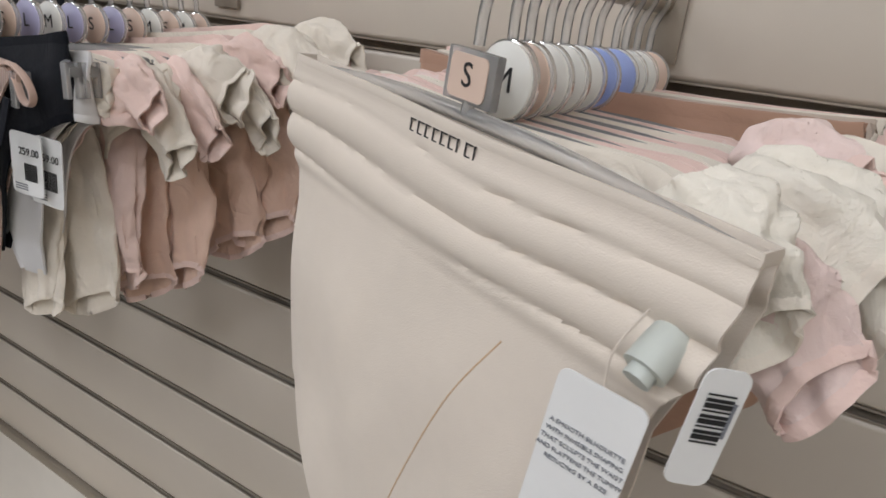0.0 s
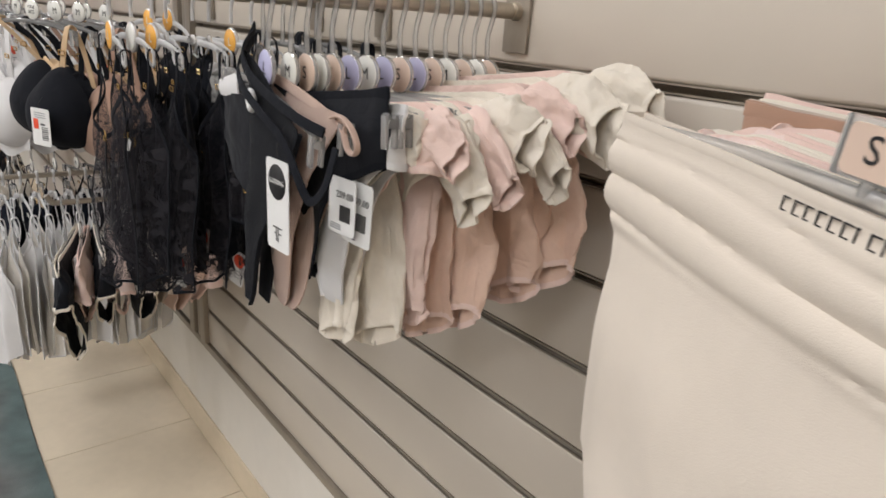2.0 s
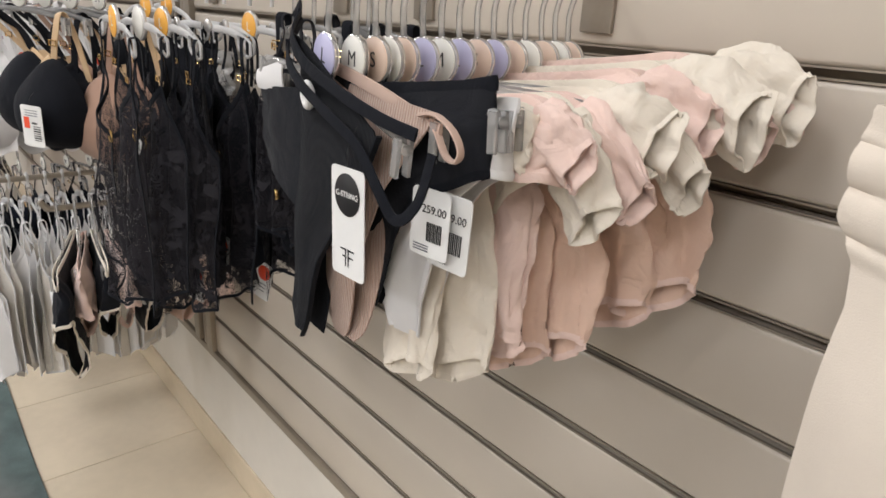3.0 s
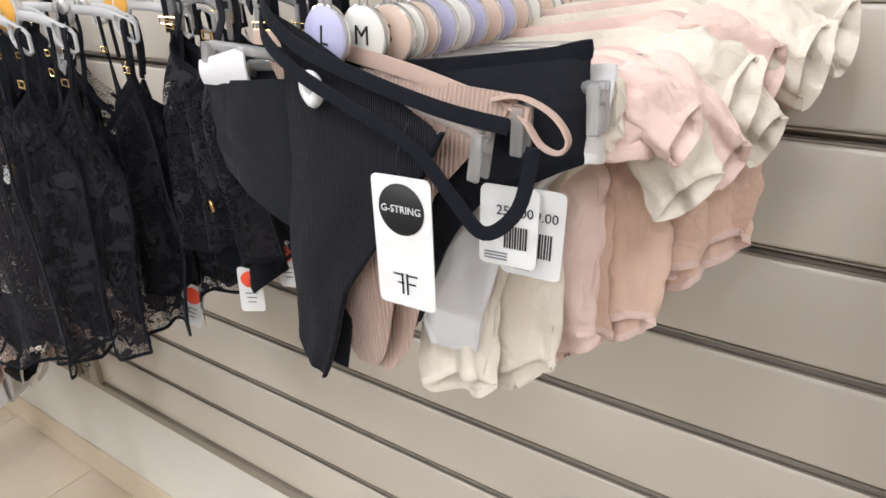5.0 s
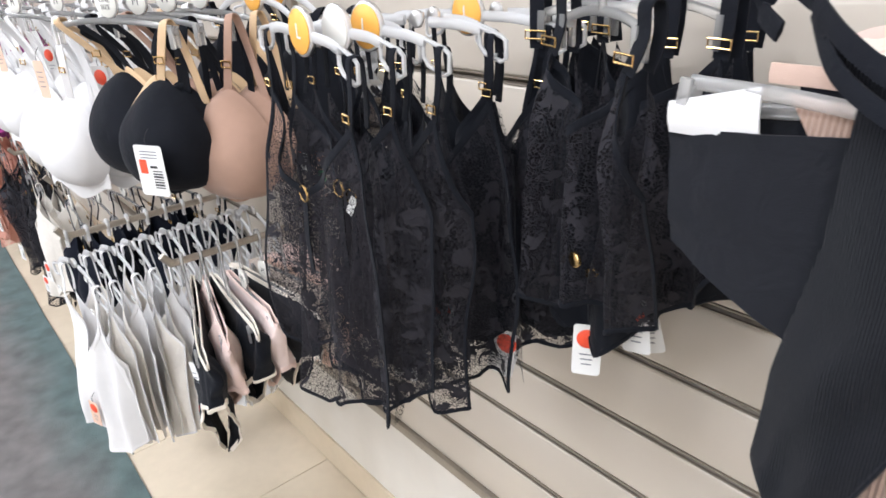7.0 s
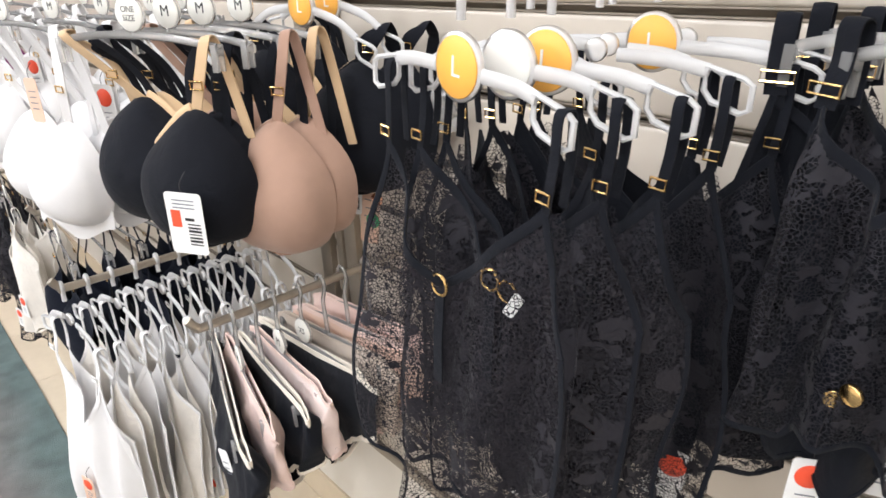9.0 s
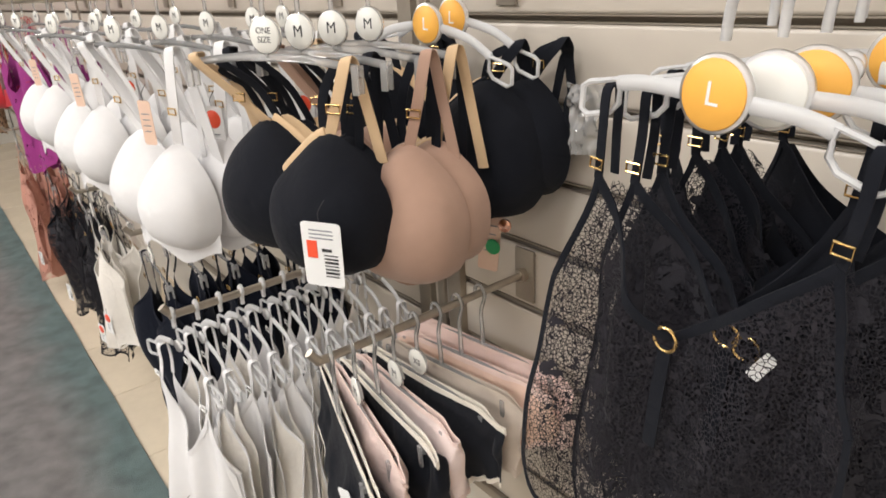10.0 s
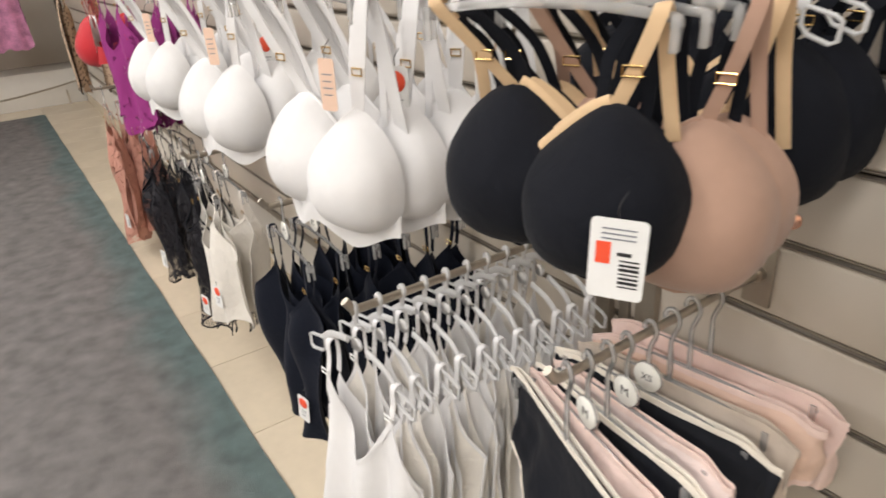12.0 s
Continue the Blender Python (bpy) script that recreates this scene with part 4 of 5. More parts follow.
def gs_fn(u, v):
    xl = lerp([(0, -0.058), (0.12, -0.038), (0.4, -0.042), (0.7, -0.055), (0.95, -0.06), (1, -0.05)], v)
    xr = lerp([(0, 0.008), (0.1, 0.088), (0.25, 0.066), (0.4, 0.04), (0.6, 0.01), (0.8, -0.004), (1, -0.022)], v)
    zl = lerp([(0, 0.032), (0.12, 0.01), (1, -0.212)], v)
    zr = lerp([(0, 0.005), (0.1, -0.028), (0.25, -0.07), (1, -0.226)], v)
    s = u
    y = -0.003 - 0.009 * math.sin(math.pi * min(1, v * 1.1)) * (0.4 + 0.6 * math.sin(math.pi * s)) + 0.006 * wob(s * 3, v * 4, 1, 2.0) * v
    y += 0.012 * (1 - s) ** 3 * v - 0.012 * v * v
    return (xl + (xr - xl) * s, y, zl + (zr - zl) * s + 0.004 * math.sin(s * 3.1) * (1 - v))


part("front_panel", sheet(gs_fn, 36, 44, 0.0016), RIBBED, gs)
part("back_panel", sheet(lambda u, v: (-0.045 + 0.03 * u + 0.055 * (1 - v) * (u - 0.5), 0.014 - 0.01 * v ** 3, 0.01 - 0.235 * v), 8, 20, 0.0016), BLACK, gs)
part("panel_edging", tube([Vector(gs_fn(1.0, v)) for v in np.linspace(0.1, 1, 24)], 0.0014, 0.0028, 6, (0, 1, 0)), BLACK, gs)
part("upper_strap", tube(curve_pts([(-0.072, 0.012, 0.046), (-0.045, -0.008, 0.03), (-0.01, -0.014, 0.012), (0.04, -0.013, -0.002), (0.09, -0.008, -0.014), (0.128, -0.001, -0.02)], 6), 0.0013, 0.005, 6, (0, 0.2, 1)), BLACK, gs)
part("lower_strap", tube(curve_pts([(-0.07, 0.012, 0.04), (-0.045, -0.012, 0.018), (-0.01, -0.02, 0.0), (0.03, -0.019, -0.016), (0.075, -0.014, -0.036), (0.1, -0.012, -0.06), (0.118, -0.008, -0.078), (0.136, -0.003, -0.062), (0.14, 0.004, -0.03)], 6), 0.0013, 0.0046, 6, (0, 0.2, 1)), BLACK, gs)
part("heart_charm", at(tube(curve_pts([(-0.006, 0, 0.005), (0.002, -0.002, 0.006), (0.006, -0.001, -0.001), (0.0, 0, -0.009), (-0.006, 0, -0.003), (-0.006, 0, 0.005)], 4), 0.004, n=8), -0.001, -0.0145, -0.01), PAPER, gs, "small white heart charm")
part("side_tab", tube(curve_pts([(-0.07, 0.01, 0.045), (-0.09, 0.02, 0.052), (-0.1, 0.02, 0.04), (-0.085, 0.012, 0.03)], 5), 0.0014, 0.006, 6, (0, 0, 1)), BLACK, gs)
hang_tag(gs, 0.066, -0.016, -0.053, 0.041, 0.083, "gstring", -1, 6, 0.03)
clip_hanger(pose(0.312, -0.286, ARM_Z + 0.0075, 0, 8, -4), 0.1, 0.235, DISC_LILAC, "L")

nude = thing("g_string", pose(0.315, -0.27, ARM_Z - 0.094, 0, 3, -2), "nude ribbed-knit g-string with looped straps on a clip hanger", "underwear")


def nude_fn(u, v):
    wd = lerp([(0, 0.1), (0.12, 0.08), (0.3, 0.048), (0.6, 0.026), (0.85, 0.022), (0.95, 0.017), (1, 0.008)], v)
    return ((u - 0.5) * 2 * wd - 0.016 * smooth01(0.3, 1, v) + 0.012, -0.002 - 0.012 * math.sin(math.pi * v) * (1 - (2 * u - 1) ** 2 * 0.5), -0.22 * v + 0.004)


part("front_panel", sheet(nude_fn, 20, 32, 0.0016), NUDE, nude)
part("back_panel", sheet(lambda u, v: tuple(Vector(nude_fn(u, 0.25 + 0.75 * v)) + Vector((0.012, 0.02 * math.sqrt(1 - v * v * 0.98), 0))), 12, 20, 0.0016), NUDE, nude)
part("waist_strap", tube(curve_pts([(-0.1, 0, 0.012), (-0.04, -0.004, 0.014), (0.03, -0.004, 0.008), (0.09, 0, -0.004), (0.118, -0.004, -0.006)], 5), 0.0016, 0.0055, 6, (0, 0, 1)), NUDEPLAIN, nude)
part("loop_strap", tube(curve_pts([(0.096, -0.006, 0.0), (0.113, -0.006, 0.004), (0.132, -0.006, -0.002), (0.142, -0.006, -0.013), (0.138, -0.006, -0.021), (0.127, -0.006, -0.019), (0.114, -0.004, -0.007), (0.1, -0.002, -0.001)], 6), 0.0014, 0.003, 6, (0, 1, 0)), NUDEPLAIN, nude)
hung(0.32, -0.27, -2, 0.1, 0.22, DISC_WHITE, "M", 2)

bb = brief(pose(0.311, -0.258, ARM_Z - 0.083, 0, -5, 2), 0.285, 0.19, 0.066, CHARCOAL, BLACK, "charcoal black microfibre brief on a clip hanger", 7.0, 0.012, 0.06, 2.2, 0.004, name="thong")
hang_tag(bb, 0.1, -0.016, -0.075, 0.036, 0.05, "label", 6, 6, 0.0)
hang_tag(bb, 0.112, -0.008, -0.078, 0.038, 0.056, "label", 7, 6, 0.0)
part("side_panel", sheet(lambda u, v: (-0.142 + 0.1 * u, -0.016 - 0.006 * math.sin(3.1 * u) + 0.003 * wob(u * 4, v * 4, 0, 9.0), -0.012 - (0.066 + 0.06 * u) * v), 14, 12, 0.0014), CHARCOAL, bb)
part("folded_edge", sheet(lambda u, v: (-0.14 + 0.048 * u, -0.019 - 0.002 * math.sin(3.1 * v), 0.002 - 0.016 * v - 0.004 * u + 0.012 * u * (1 - v)), 10, 8, 0.0014), WHITE, bb, "white folded facing")
hung(0.323, -0.258, 2, 0.1, 0.26, DISC_PEACH, "S", -3)
brief(pose(0.353, -0.246, ARM_Z - 0.088, 0, -3, 3), 0.22, 0.2, 0.052, WHITE, WHITE, "white microfibre brief on a clip hanger", 8.0, 0.012, 0.16, 2.4, 0.004, name="thong")
hung(0.323, -0.246, 3, 0.1, 0.26, DISC_WHITE, "S", -3)

B_STACK = [
    # y, turn, tilt, width, height, side, body, trim, disc, letter, side opening, hanging opening
    (-0.232, 4, -3, 0.25, 0.13, 0.045, CREAM, CREAM, DISC_PEACH, "S", None, (0.012, -0.25, 0.021, CREAM)),
    (-0.214, 5, -4, 0.255, 0.13, 0.045, PINK, PINK, DISC_LILAC, "L", (0.034, -0.034, 0.018), (0.034, -0.246, 0.02, CREAM)),
    (-0.195, 5, -4, 0.26, 0.14, 0.05, CREAM, CREAM, DISC_WHITE, "M", (0.03, -0.075, 0.024), (0.062, -0.222, 0.02, PINK)),
    (-0.176, 6, -4, 0.265, 0.14, 0.05, PINK, PINK, DISC_LILAC, "L", (0.05, -0.06, 0.019), (0.06, -0.238, 0.02, PEACH)),
    (-0.157, 7, -5, 0.27, 0.14, 0.05, CREAM, CREAM, DISC_PEACH, "S", (0.045, -0.03, 0.026), (0.082, -0.23, 0.023, PEACH)),
    (-0.138, 8, -5, 0.275, 0.14, 0.055, CREAM, CREAM, DISC_LILAC, "L", (0.058, -0.066, 0.022), None),
    (-0.119, 9, -6, 0.28, 0.14, 0.055, PINK, PINK, DISC_PEACH, "S", (0.05, -0.034, 0.02), (0.1, -0.22, 0.024, PEACH)),
    (-0.1, 9, -6, 0.29, 0.14, 0.06, CREAM, CREAM, DISC_WHITE, "M", (0.062, -0.04, 0.028), (0.128, -0.205, 0.022, PEACH)),
    (-0.08, 9, -7, 0.3, 0.14, 0.06, CREAM, PINK, DISC_PEACH, "S", (0.05, -0.058, 0.022), None),
    (-0.06, 7, -6, 0.32, 0.14, 0.06, CREAM, CREAM, DISC_WHITE, "M", (0.06, -0.035, 0.026), None),
    (-0.04, 5, -5, 0.34, 0.13, 0.06, PINK, PINK, DISC_PEACH, "S", (0.05, -0.04, 0.018), None),
]
for i, (y, turn, tilt, w, h, sd, bm_, tm_, dm, letter, ear, hang) in enumerate(B_STACK):
    drop = 0.1
    hung(0.323, y, turn, drop, w * 0.92, dm, letter, tilt)
    col = {id(CREAM): "cream", id(PINK): "pale pink", id(PEACH): "peach"}[id(bm_)]
    b = brief(pose(0.338 + 0.004 * rng.uniform(-1, 1), y, ARM_Z - drop + 0.012 + 0.025 * smooth01(3, 9, i), 0, tilt, turn), w * 1.02, h, sd, bm_, tm_, "%s cotton brief on a clip hanger" % col, i * 1.7 + 20, 0.018 + 0.005 * rng.random(), 0.28, 2.2, 0.0125, 0.0, None, roll=0.004, droop=0.012, puff=0.4)
    if ear:
        leg_opening(b, (w * 0.5 - 0.02, -0.003, -0.018), (w * 0.5 + ear[0] - 0.012, -0.01, ear[1] - 0.012), 0.014, ear[2] * 0.82, bm_, tm_, i * 2.3 + 5)
    if hang:
        leg_opening(b, (hang[0] - 0.012, 0.0, -0.07), (hang[0] + 0.004, -0.008, hang[1] + 0.014), 0.034, hang[2] * 1.4, hang[3], CREAM if hang[3] is CREAM else PINK, i * 1.9 + 9, 0.4)

# ---- arm C: black lace tops on frosted hangers ----
BAY = bay((-0.279, -0.255, ARM_Z + 0.008), (-0.108, -0.302, ARM_Z + 0.008), 0.85)
C_STACK = [
    # y, turn, tilt, width, height, neck, material, rings, x, disc
    (-0.255, -3, 5, 0.225, 0.36, 0.085, BLACKLACE, True, -0.279, ORANGE),
    (-0.228, 2, 3, 0.22, 0.33, 0.08, BLACKLACE2, True, -0.262, DISC_WHITE),
    (-0.2, 6, 4, 0.24, 0.36, 0.09, BLACKLACE2, True, -0.25, ORANGE),
    (-0.165, -4, 3, 0.2, 0.34, 0.12, BLACK, True, -0.3, None),
    (-0.135, 6, 2, 0.26, 0.36, 0.12, BLACKLACE2, True, -0.26, None),
    (-0.105, 0, 2, 0.22, 0.3, 0.1, BLACK, False, -0.27, None),
    (-0.075, 4, 1, 0.28, 0.33, 0.11, BLACKLACE2, True, -0.25, ORANGE),
    (-0.045, 2, 0, 0.26, 0.3, 0.1, BLACK, False, -0.24, None),
]
for i, (y, turn, tilt, w, h, nk, lm, rg, cx, dm) in enumerate(C_STACK):
    note = {id(ORANGE): " with an orange size L disc", id(DISC_WHITE): " with a plain white disc"}.get(id(dm), "")
    wing_hanger(pose(cx, y, ARM_Z + 0.008, 0, tilt, turn), 0.085, w * 0.9, dm, "L" if dm is ORANGE else "", 0.007, "frosted plastic lingerie hanger" + note)
    g = lace_top(pose(cx, y, ARM_Z - 0.09, 0, tilt, turn), w, h, nk, lm, BLACK, "black %s with gold hardware on a frosted hanger" % ("lace camisole" if lm is not BLACK else "jersey bralette"), i * 2.1 + 3, rings=rg, folds=0.018, flare=0.06, strap_w=0.0042, us=0.74)
    if i in (4, 5, 6):
        hang_tag(g, -0.02 + 0.05 * (i - 4), -0.03, -h - 0.005, 0.034, 0.065, "sale", -16 + 5 * i, 15, 0.03)
    if i == 1:
        part("fabric_label", at(card(0.009, 0.022, 0.0008, 0.002), 0.035, -0.024, -0.14, 0, 28, 10), PAPER, g, "white satin care label")
BAY = bay((0.0, 0.0, ARM_Z + 0.0075), (0.085, 0.0, ARM_Z + 0.0075), 0.92)
for k, (x, y, w, h, cm) in enumerate(((0.0, -0.19, 0.13, 0.22, BLACKLACE2), (-0.035, -0.145, 0.15, 0.26, BLACK), (0.005, -0.115, 0.16, 0.23, BLACKLACE2), (-0.02, -0.075, 0.2, 0.26, BLACK))):
    g = lace_top(pose(x, y, ARM_Z - 0.055, 0, 2, (-16, 14, -6, 8)[k]), w, h, 0.05, cm, BLACK, "dense black bodysuit with gold snaps on a clear hanger", 40 + k, rings=False, folds=0.022, scal=0.012, flare=0.1, us=0.75, strap_w=0.008, straps=0.045)
    part("snap", at(disc(0.007, 0.004, 16), 0.02, -0.03, -h + 0.02), GOLD, g, "gold snap button")
    if k:
        hang_tag(g, 0.02, -0.03, -h - 0.035, 0.028, 0.058, "sale", 8 - 8 * k, 20, 0.06)
    clip_hanger(pose(x, y, ARM_Z + 0.0075, 0, 2, (-16, 14, -6, 8)[k]), 0.07, w * 0.7)
BAY = Matrix.Identity(4)
display_arm(0.085, ARM_Z, 0.235)

# ---- arm D: black, gold and tan bras ----
D_X = -0.572
d_bras = [
    # y, turn, x, cups, lining, straps, edging, label, half, cup width and height, drop
    (-0.325, 28, -0.577, BLACK, GOLDLINE, GOLDLINE, GOLDLINE, "black moulded bra with gold-beige lining on a clear hanger", 0.06, 0.068, 0.07, 0.09),
    (-0.288, 24, -0.59, BLACK, GOLDLINE, BLACK, BLACK, "black moulded bra with gold-beige lining on a clear hanger", 0.056, 0.06, 0.062, 0.098),
    (-0.25, 26, -0.548, TAN, TAN, TAN, TAN, "tan moulded bra with stitched edges on a clear hanger", 0.062, 0.07, 0.072, 0.112),
    (-0.205, 20, -0.555, TAN, GOLDLINE, GOLDLINE, GOLDLINE, "tan moulded bra with gold-beige straps on a clear hanger", 0.062, 0.068, 0.066, 0.112),
]
for i, (y, turn, cx, cm, lm, sm, em, lab, half, rx, rz, top) in enumerate(d_bras):
    clip_hanger(pose(D_X, y, ARM_Z + 0.0075, 0, 2, turn), 0.075, 0.2, DISC_WHITE, "ONE\nSIZE" if i == 0 else "M")
    b = bra(pose(cx, y, ARM_Z - 0.075, 0, 2, turn), cm, lm, sm, lab, half, rx, rz, 0.058, top, 0.09, em, i * 1.3, wings=False, edging=0.007 if i == 0 else 0.003, back_mat=BLACK, tuck=0.034)
    if i == 0:
        hang_tag(b, 0.09, -0.072, -0.13, 0.042, 0.066, "price", 0, 4, 0.02)
wing_hanger(pose(-0.572, -0.125, ARM_Z + 0.008, 0, 4, 8), 0.062, 0.25, label="frosted plastic lingerie hanger with an orange size L disc")
wing_hanger(pose(-0.57, -0.088, ARM_Z + 0.008, 0, 4, 8), 0.058, 0.25, label="frosted plastic lingerie hanger with an orange size L disc")
b = bra(pose(-0.582, -0.112, ARM_Z - 0.077, 0, 3, 20), BLACK, GOLDLINE, BLACK, "black moulded bra with a rose-gold charm on a frosted hanger", 0.07, 0.08, 0.078, 0.056, 0.064, 0.11, BLACK, 9.0, wings=False)
part("charm", at(disc(0.008, 0.004, 16), 0.122, -0.05, -0.19), COPPER, b, "rose-gold round charm")
hang_tag(b, 0.055, -0.008, -0.19, 0.032, 0.046, "price", 3, 4, 0.0)
t = hang_tag(b, 0.082, -0.002, -0.188, 0.028, 0.09, "plain", 4, 4, 0.0, BLUSHCARD)
part("green_sticker", at(disc(0.0105, 0.0004, 20, 0.0001), 0.084, -0.0045, -0.243), GREEN, t)
bra(pose(-0.558, -0.05, ARM_Z - 0.077, 0, 3, 6), BLACK, BLACK, BLACK, "black moulded bra on a frosted hanger", 0.064, 0.066, 0.068, 0.05, 0.06, 0.11, BLACK, 9.5, wings=False)
bag = thing("accessory_bag", pose(-0.405, -0.05, 1.06, 0, 0, 5), "clear plastic bag of spare straps clipped to a bra", "bag")
part("pouch", sheet(lambda u, v: ((u - 0.5) * 0.045 * (1 - 0.3 * v), -0.014 * math.sin(3.14 * u) + 0.012 * wob(u * 7, v * 7, 1, 3), -0.075 * v), 18, 18, 0.0008), CLEAR, bag)
part("strap_roll", at(tube([(0.017 * math.cos(t), 0, 0.024 * math.sin(t)) for t in np.linspace(0, 6.283, 24, endpoint=False)], 0.002, 0.005, 6, (0, 1, 0), True), -0.012, 0.006, -0.03), BLACK, bag)

# ---- arms E to G: white bras; H onward: lace and satin pieces ----
def bra_row(ax, ys, cm, label, z=ARM_Z - 0.076, tags=(), **more):
    first = None
    for i, y in enumerate(ys):
        turn = 20 - 2 * i + rng.uniform(-2, 2)
        clip_hanger(pose(ax, y, ARM_Z + 0.0075, 0, 1, turn), 0.075, 0.22, DISC_WHITE, "M") if i == 0 else None
        b = bra(pose(ax + 0.05 + 0.006 * rng.uniform(-1, 1), y, z, 0, rng.uniform(-2, 2), turn), cm, cm, cm, label, 0.07, 0.068, 0.072, 0.062, 0.145, 0.098, cm, ax + i, long_band=0.04, tuck=0.03, wings=False, strap_w=0.011, **more)
        if i in tags:
            hang_tag(b, 0.07, -0.012, -0.075, 0.034, 0.07, "sale" if i % 2 else "price", 0, 12, 0.02)
        if i == 0:
            hang_tag(b, 0.058, -0.03, -0.055, 0.022, 0.06, "plain", 0, 8, 0.02, BLUSHCARD)
        if i:
            copy_thing(HANGER_PROTO, pose(ax, y, ARM_Z + 0.0075, 0, 1, turn))


HANGER_PROTO = clip_hanger(pose(-0.99, -0.105, ARM_Z + 0.0075, 0, 0, 6), 0.078, 0.22, DISC_WHITE, "M")
bra_row(-0.99, (-0.365, -0.3, -0.23, -0.155), WHITE, "white seamless moulded bra on a clear hanger", tags=(1, 3))
bra_row(-1.45, (-0.365, -0.29, -0.21, -0.13), WHITE, "white seamless moulded bra on a clear hanger", tags=(1,))
bra_row(-1.91, (-0.365, -0.28, -0.18), WHITE, "white seamless moulded bra on a clear hanger")
for i, y in enumerate((-0.34, -0.25, -0.16)):
    lace_top(pose(-2.39, y, ARM_Z - 0.088, 0, 0, 8 + 4 * i), 0.28, 0.37, 0.12, PLUM, PLUM, "plum lace top on a clear hanger", 60 + i, group="plum lace tops", rings=False)
    copy_thing(HANGER_PROTO, pose(-2.39, y, ARM_Z + 0.0075, 0, 0, 8 + 4 * i))
for i, (x, cm, lab) in enumerate(((-2.88, REDCLOTH, "red satin bra on a clear hanger"), (-3.6, LEOPARD, "leopard-print camisole on a clear hanger"))):
    for k, y in enumerate((-0.34, -0.22)):
        if i == 0:
            bra(pose(x, y, ARM_Z - 0.068, 0, 0, -10), cm, WHITE, cm, lab, 0.072, 0.072, 0.074, 0.065, 0.16, 0.1, WHITE, 70 + k, group="red satin bras")
        else:
            lace_top(pose(x, y, ARM_Z - 0.068, 0, 0, -8), 0.34, 0.44, 0.1, cm, BLACK, lab, 80 + k, rings=False, group="leopard-print camisoles", name="camisole")
        copy_thing(HANGER_PROTO, pose(x, y, ARM_Z + 0.0075, 0, 0, -10))
for k, (x, y, cm, lab) in enumerate(((-6.75, -0.5, SKYCLOTH, "pink and blue printed camisole on the end display"), (-6.75, -0.95, PLUM, "plum lace camisole on the end display"), (-6.75, -1.4, REDCLOTH, "red satin camisole on the end display"))):
    lace_top(pose(x, y, 1.16, 0, 0, -90), 0.36, 0.6, 0.12, cm, BLACK, lab, 90 + k, rings=False, group="camisoles on the end display", name="camisole")
    copy_thing(HANGER_PROTO, pose(x, y, 1.245, 0, 0, -90))
end_rail = thing("garment_rail", pose(-6.75, -0.95, 1.24), "straight chrome garment rail on the end display", "rail")
part("bar", tube([(0, -0.9, 0), (0, 0.9, 0)], 0.008, n=10), CHROME, end_rail)
for yy in (-0.7, 0.7):
    part("strut", tube([(0, yy, 0), (-0.71, yy, 0)], 0.007, n=8), CHROME, end_rail)

# ---- lower arms ----
LOW_Z = 0.776
for ax, az, al in ((-0.545, LOW_Z, 0.34), (-0.78, LOW_Z + 0.004, 0.43), (-1.22, 0.76, 0.37), (-1.74, 0.73, 0.37), (-2.42, 0.7, 0.37), (-3.1, 0.7, 0.37)):
    display_arm(ax, az, al, thin=True)
low_briefs = [
    (-0.32, -18, -2, BLACK, CREAM, "black brief with a cream lace edge on a clip hanger", DISC_WHITE, "M", 0.31, 0.25),
    (-0.292, -14, -3, PINK, PINK, "pale pink lace brief on a clip hanger", DISC_WHITE, "M", 0.28, 0.17),
    (-0.264, -8, -3, BLACK, CREAM, "black brief with a cream edge on a clip hanger", DISC_LILAC, "M", 0.28, 0.18),
    (-0.236, -6, -4, PINKNET, PINK, "pale pink net brief on a clip hanger", DISC_WHITE, "M", 0.27, 0.17),
    (-0.2, 3, -2, CHARCOAL, CREAM, "black satin brief with a cream edge on a clip hanger", DISC_WHITE, "XS", 0.29, 0.19),
    (-0.165, 4, -3, GREIGE, GREIGE, "greige brief on a clip hanger", DISC_WHITE, "S", 0.28, 0.16),
    (-0.13, 5, -3, PEACH, PINK, "peach brief on a clip hanger", DISC_WHITE, "S", 0.29, 0.18),
    (-0.09, 5, -2, PINK, PINK, "pale pink brief on a clip hanger", DISC_WHITE, "S", 0.3, 0.17),
]
for i, (y, turn, tilt, bm_, tm_, lab, dm, letter, w, h) in enumerate(low_briefs):
    clip_hanger(pose(-0.545, y, LOW_Z + 0.006, 0, tilt, turn), 0.085, w * 0.8, dm if i in (1, 3, 4) else None, letter)
    b = brief(pose(-0.535, y, LOW_Z - 0.071, 0, tilt, turn), w * 0.98, h, 0.075, bm_, tm_, lab, i * 2.3 + 50, 0.02, 0.2, 1.5, 0.01, droop=0.015, scallop=0.004)
    if i in (0, 4):
        hang_tag(b, 0.06, -0.02, -0.06, 0.026, 0.055, "plain", -18, 20, 0.0)
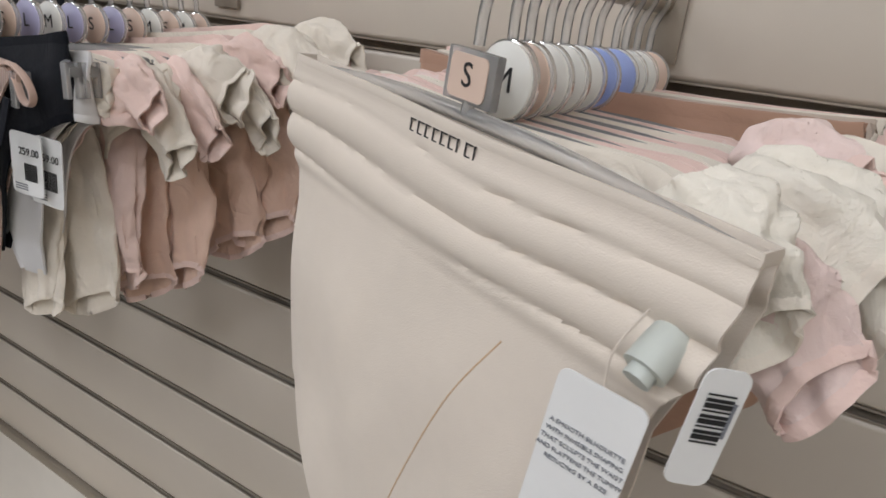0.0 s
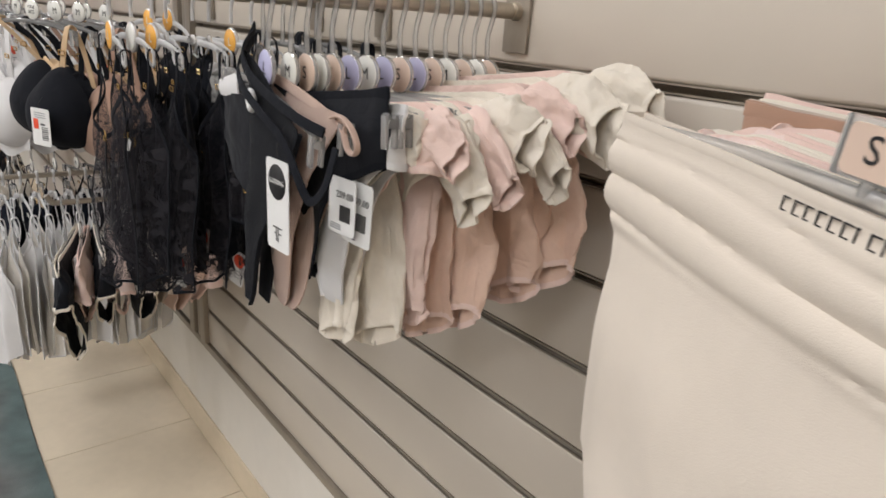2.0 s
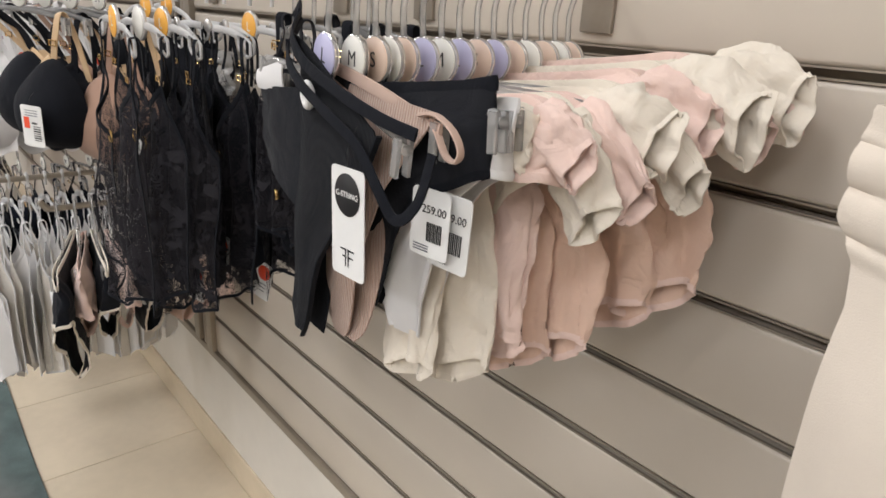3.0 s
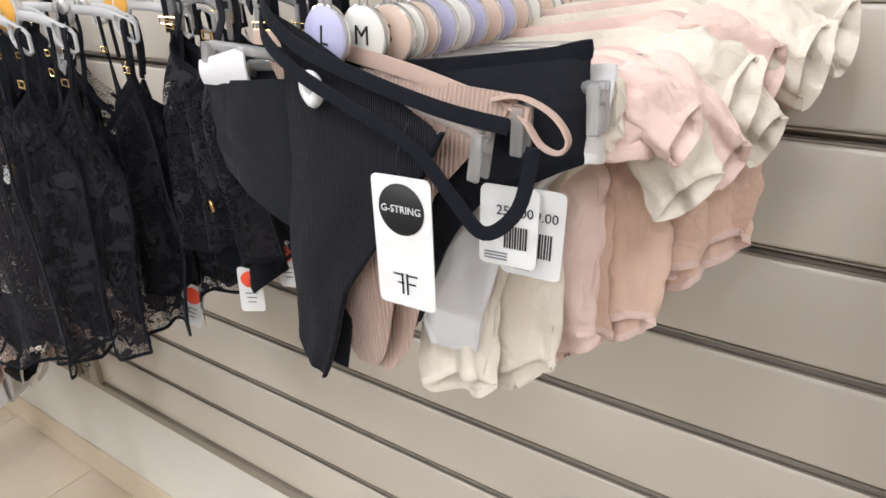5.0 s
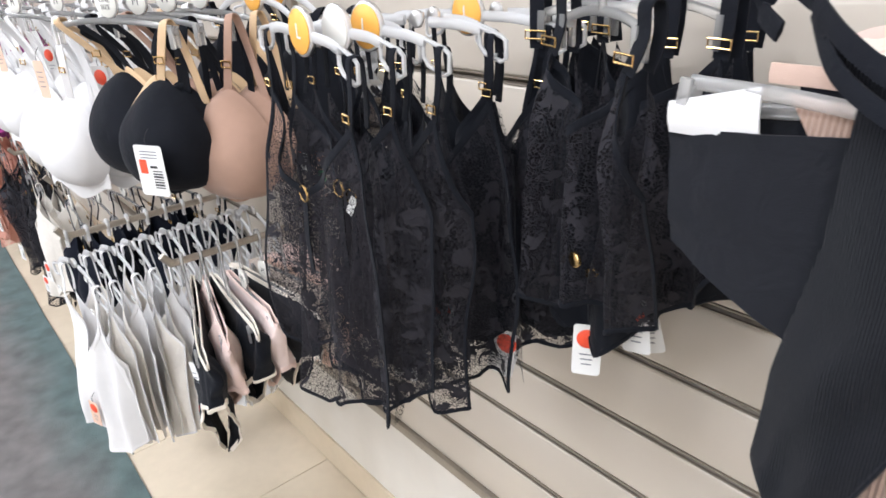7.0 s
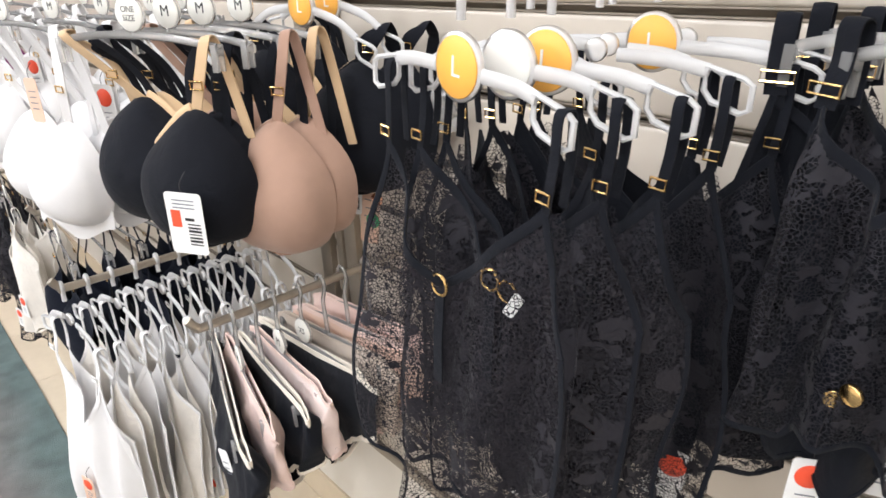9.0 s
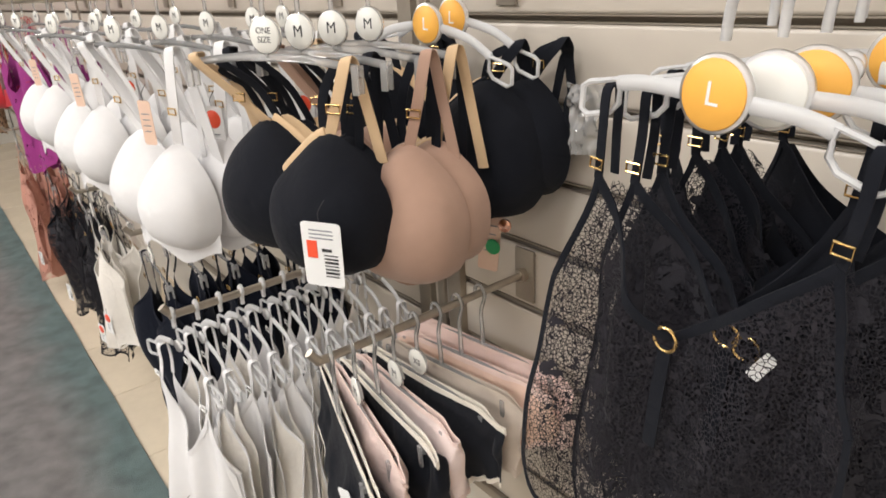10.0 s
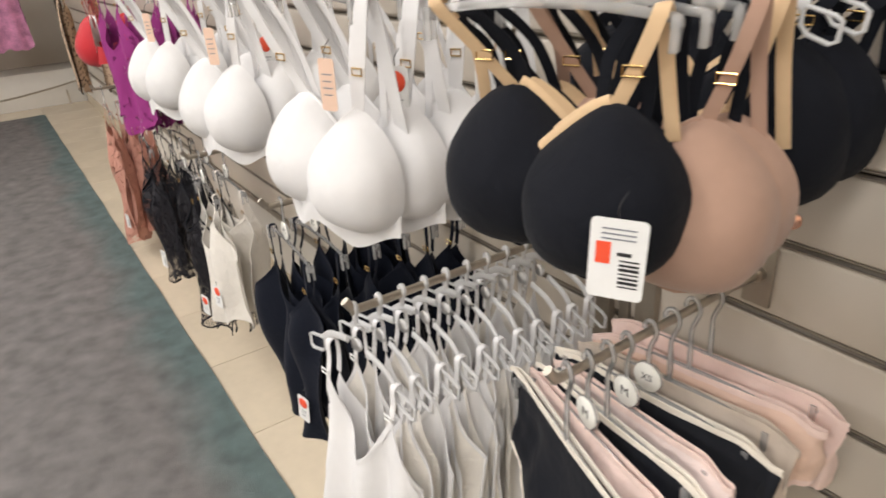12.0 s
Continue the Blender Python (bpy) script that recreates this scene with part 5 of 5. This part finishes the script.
for i in range(11):
    y = -0.425 + 0.032 * i
    turn = 8 - 1.0 * i + rng.uniform(-3, 3)
    wing_hanger(pose(-0.78, y, LOW_Z + 0.01, 0, 5, turn), 0.055, 0.2, None, "", 0.03, "frosted white hanger with open ends")
    g = lace_top(pose(-0.78, y, LOW_Z - 0.07, 0, 5, turn), 0.2, 0.3, 0.1, OFFWHITE if i % 2 else WHITE, WHITE, "white ribbed bralette on a white hanger", 100 + i, folds=0.014, rings=False, scal=0.006, flare=0.02, straps=0.05, group="white bralettes on white hangers", name="bralette", hardware=WHITEPL)
    if i == 0:
        hang_tag(g, -0.02, -0.03, -0.26, 0.026, 0.055, "sale", 4, 10, 0.02, BLUSHCARD)
    if i == 5:
        hang_tag(g, 0.08, -0.04, -0.29, 0.026, 0.045, "sale", 4, 10, 0.02)
for ax, az, cm, tm, lab, h, n, lg in ((-1.22, 0.76, NAVY, NAVY, "navy black slip top on a clear hanger", 0.35, 6, "navy slip tops"), (-1.74, 0.73, OFFWHITE, OFFWHITE, "off-white satin camisole on a clear hanger", 0.3, 2, "off-white camisoles"), (-1.9, 0.73, BLACKLACE2, BLACK, "black lace camisole on a clear hanger", 0.4, 2, "far black lace camisoles"), (-2.42, 0.7, BLACKLACE2, BLACK, "black lace camisole on a clear hanger", 0.42, 3, "far black lace camisoles"), (-3.1, 0.7, ROSELACE, ROSELACE, "dusty rose lace camisole on a clear hanger", 0.5, 3, "rose lace camisoles")):
    for i in range(n):
        y = -0.34 + 0.055 * i
        turn = -4 + 4 * i
        g = lace_top(pose(ax, y, az - 0.08, 0, rng.uniform(-3, 3), turn), 0.3, h, 0.1, cm, tm, lab, 130 + i + ax, folds=0.026, rings=False, group=lg, name="camisole", flare=0.0)
        copy_thing(HANGER_PROTO, pose(ax, y, az + 0.006, 0, 0, turn))
        if i == 0:
            hang_tag(g, 0.08, -0.04, -h + 0.08, 0.03, 0.06, "sale" if ax > -2 else "price", 6, 20, 0.02)

# ---- pieces of the setting: tiles and slats ----
tile_me = mesh_of("tile", box(0.001, 0.3795, 0.001, 0.3855, -0.008, 0.0, 0.0015), TILE, False)
for i in range(int((X1 - X0) / 0.3805) + 6):
    ob = new("tile", tile_me)
    ob.parent = floor_ob
    ob.location = (X1 - 0.3805 * (i + 1) - 0.035, -0.39, 0)
for i in range(4):
    for j in range(10):
        ob = new("tile", tile_me)
        ob.parent = floor_ob
        ob.location = (-7.0 + 0.3805 * (i - 3), -0.39 - 0.3865 * (j + 1), 0)


def slat_geo(x0, x1):
    """A board with eased long edges, 90 mm tall."""
    prof = [(0.0185, 0.0), (0.004, 0.0), (0.001, 0.002), (0.0, 0.005), (0.0, 0.085), (0.001, 0.0885), (0.004, 0.0905), (0.0185, 0.0905)]
    n = len(prof)
    vs = [(x0, y, z) for y, z in prof] + [(x1, y, z) for y, z in prof]
    return vs, [(i, i + 1, n + i + 1, n + i) for i in range(n - 1)] + [tuple(reversed(range(n))), tuple(range(n, 2 * n))]


def lip_geo(x0, x1):
    """The metal insert of a groove: a shallow channel with two thin lips."""
    return join(box(x0, x1, 0.0005, 0.004, -0.0005, 0.0012), box(x0, x1, 0.0005, 0.004, 0.0075, 0.0092))


for x0, x1 in ((-0.733, X1 - 0.002), (-3.039, -0.753), (X0, -3.061)):
    sm, lm = mesh_of("slat", slat_geo(x0, x1), WALL), mesh_of("groove_insert", lip_geo(x0, x1), TRIM, False)
    for k in range(24):
        z = 0.3245 + 0.1 * k
        if z + 0.09 > CEILING:
            break
        ob = new("slat", sm)
        ob.parent, ob.location = wall, (0, 0, z)
        ob = new("groove_insert", lm)
        ob.parent, ob.location = wall, (0, 0, z + 0.091)
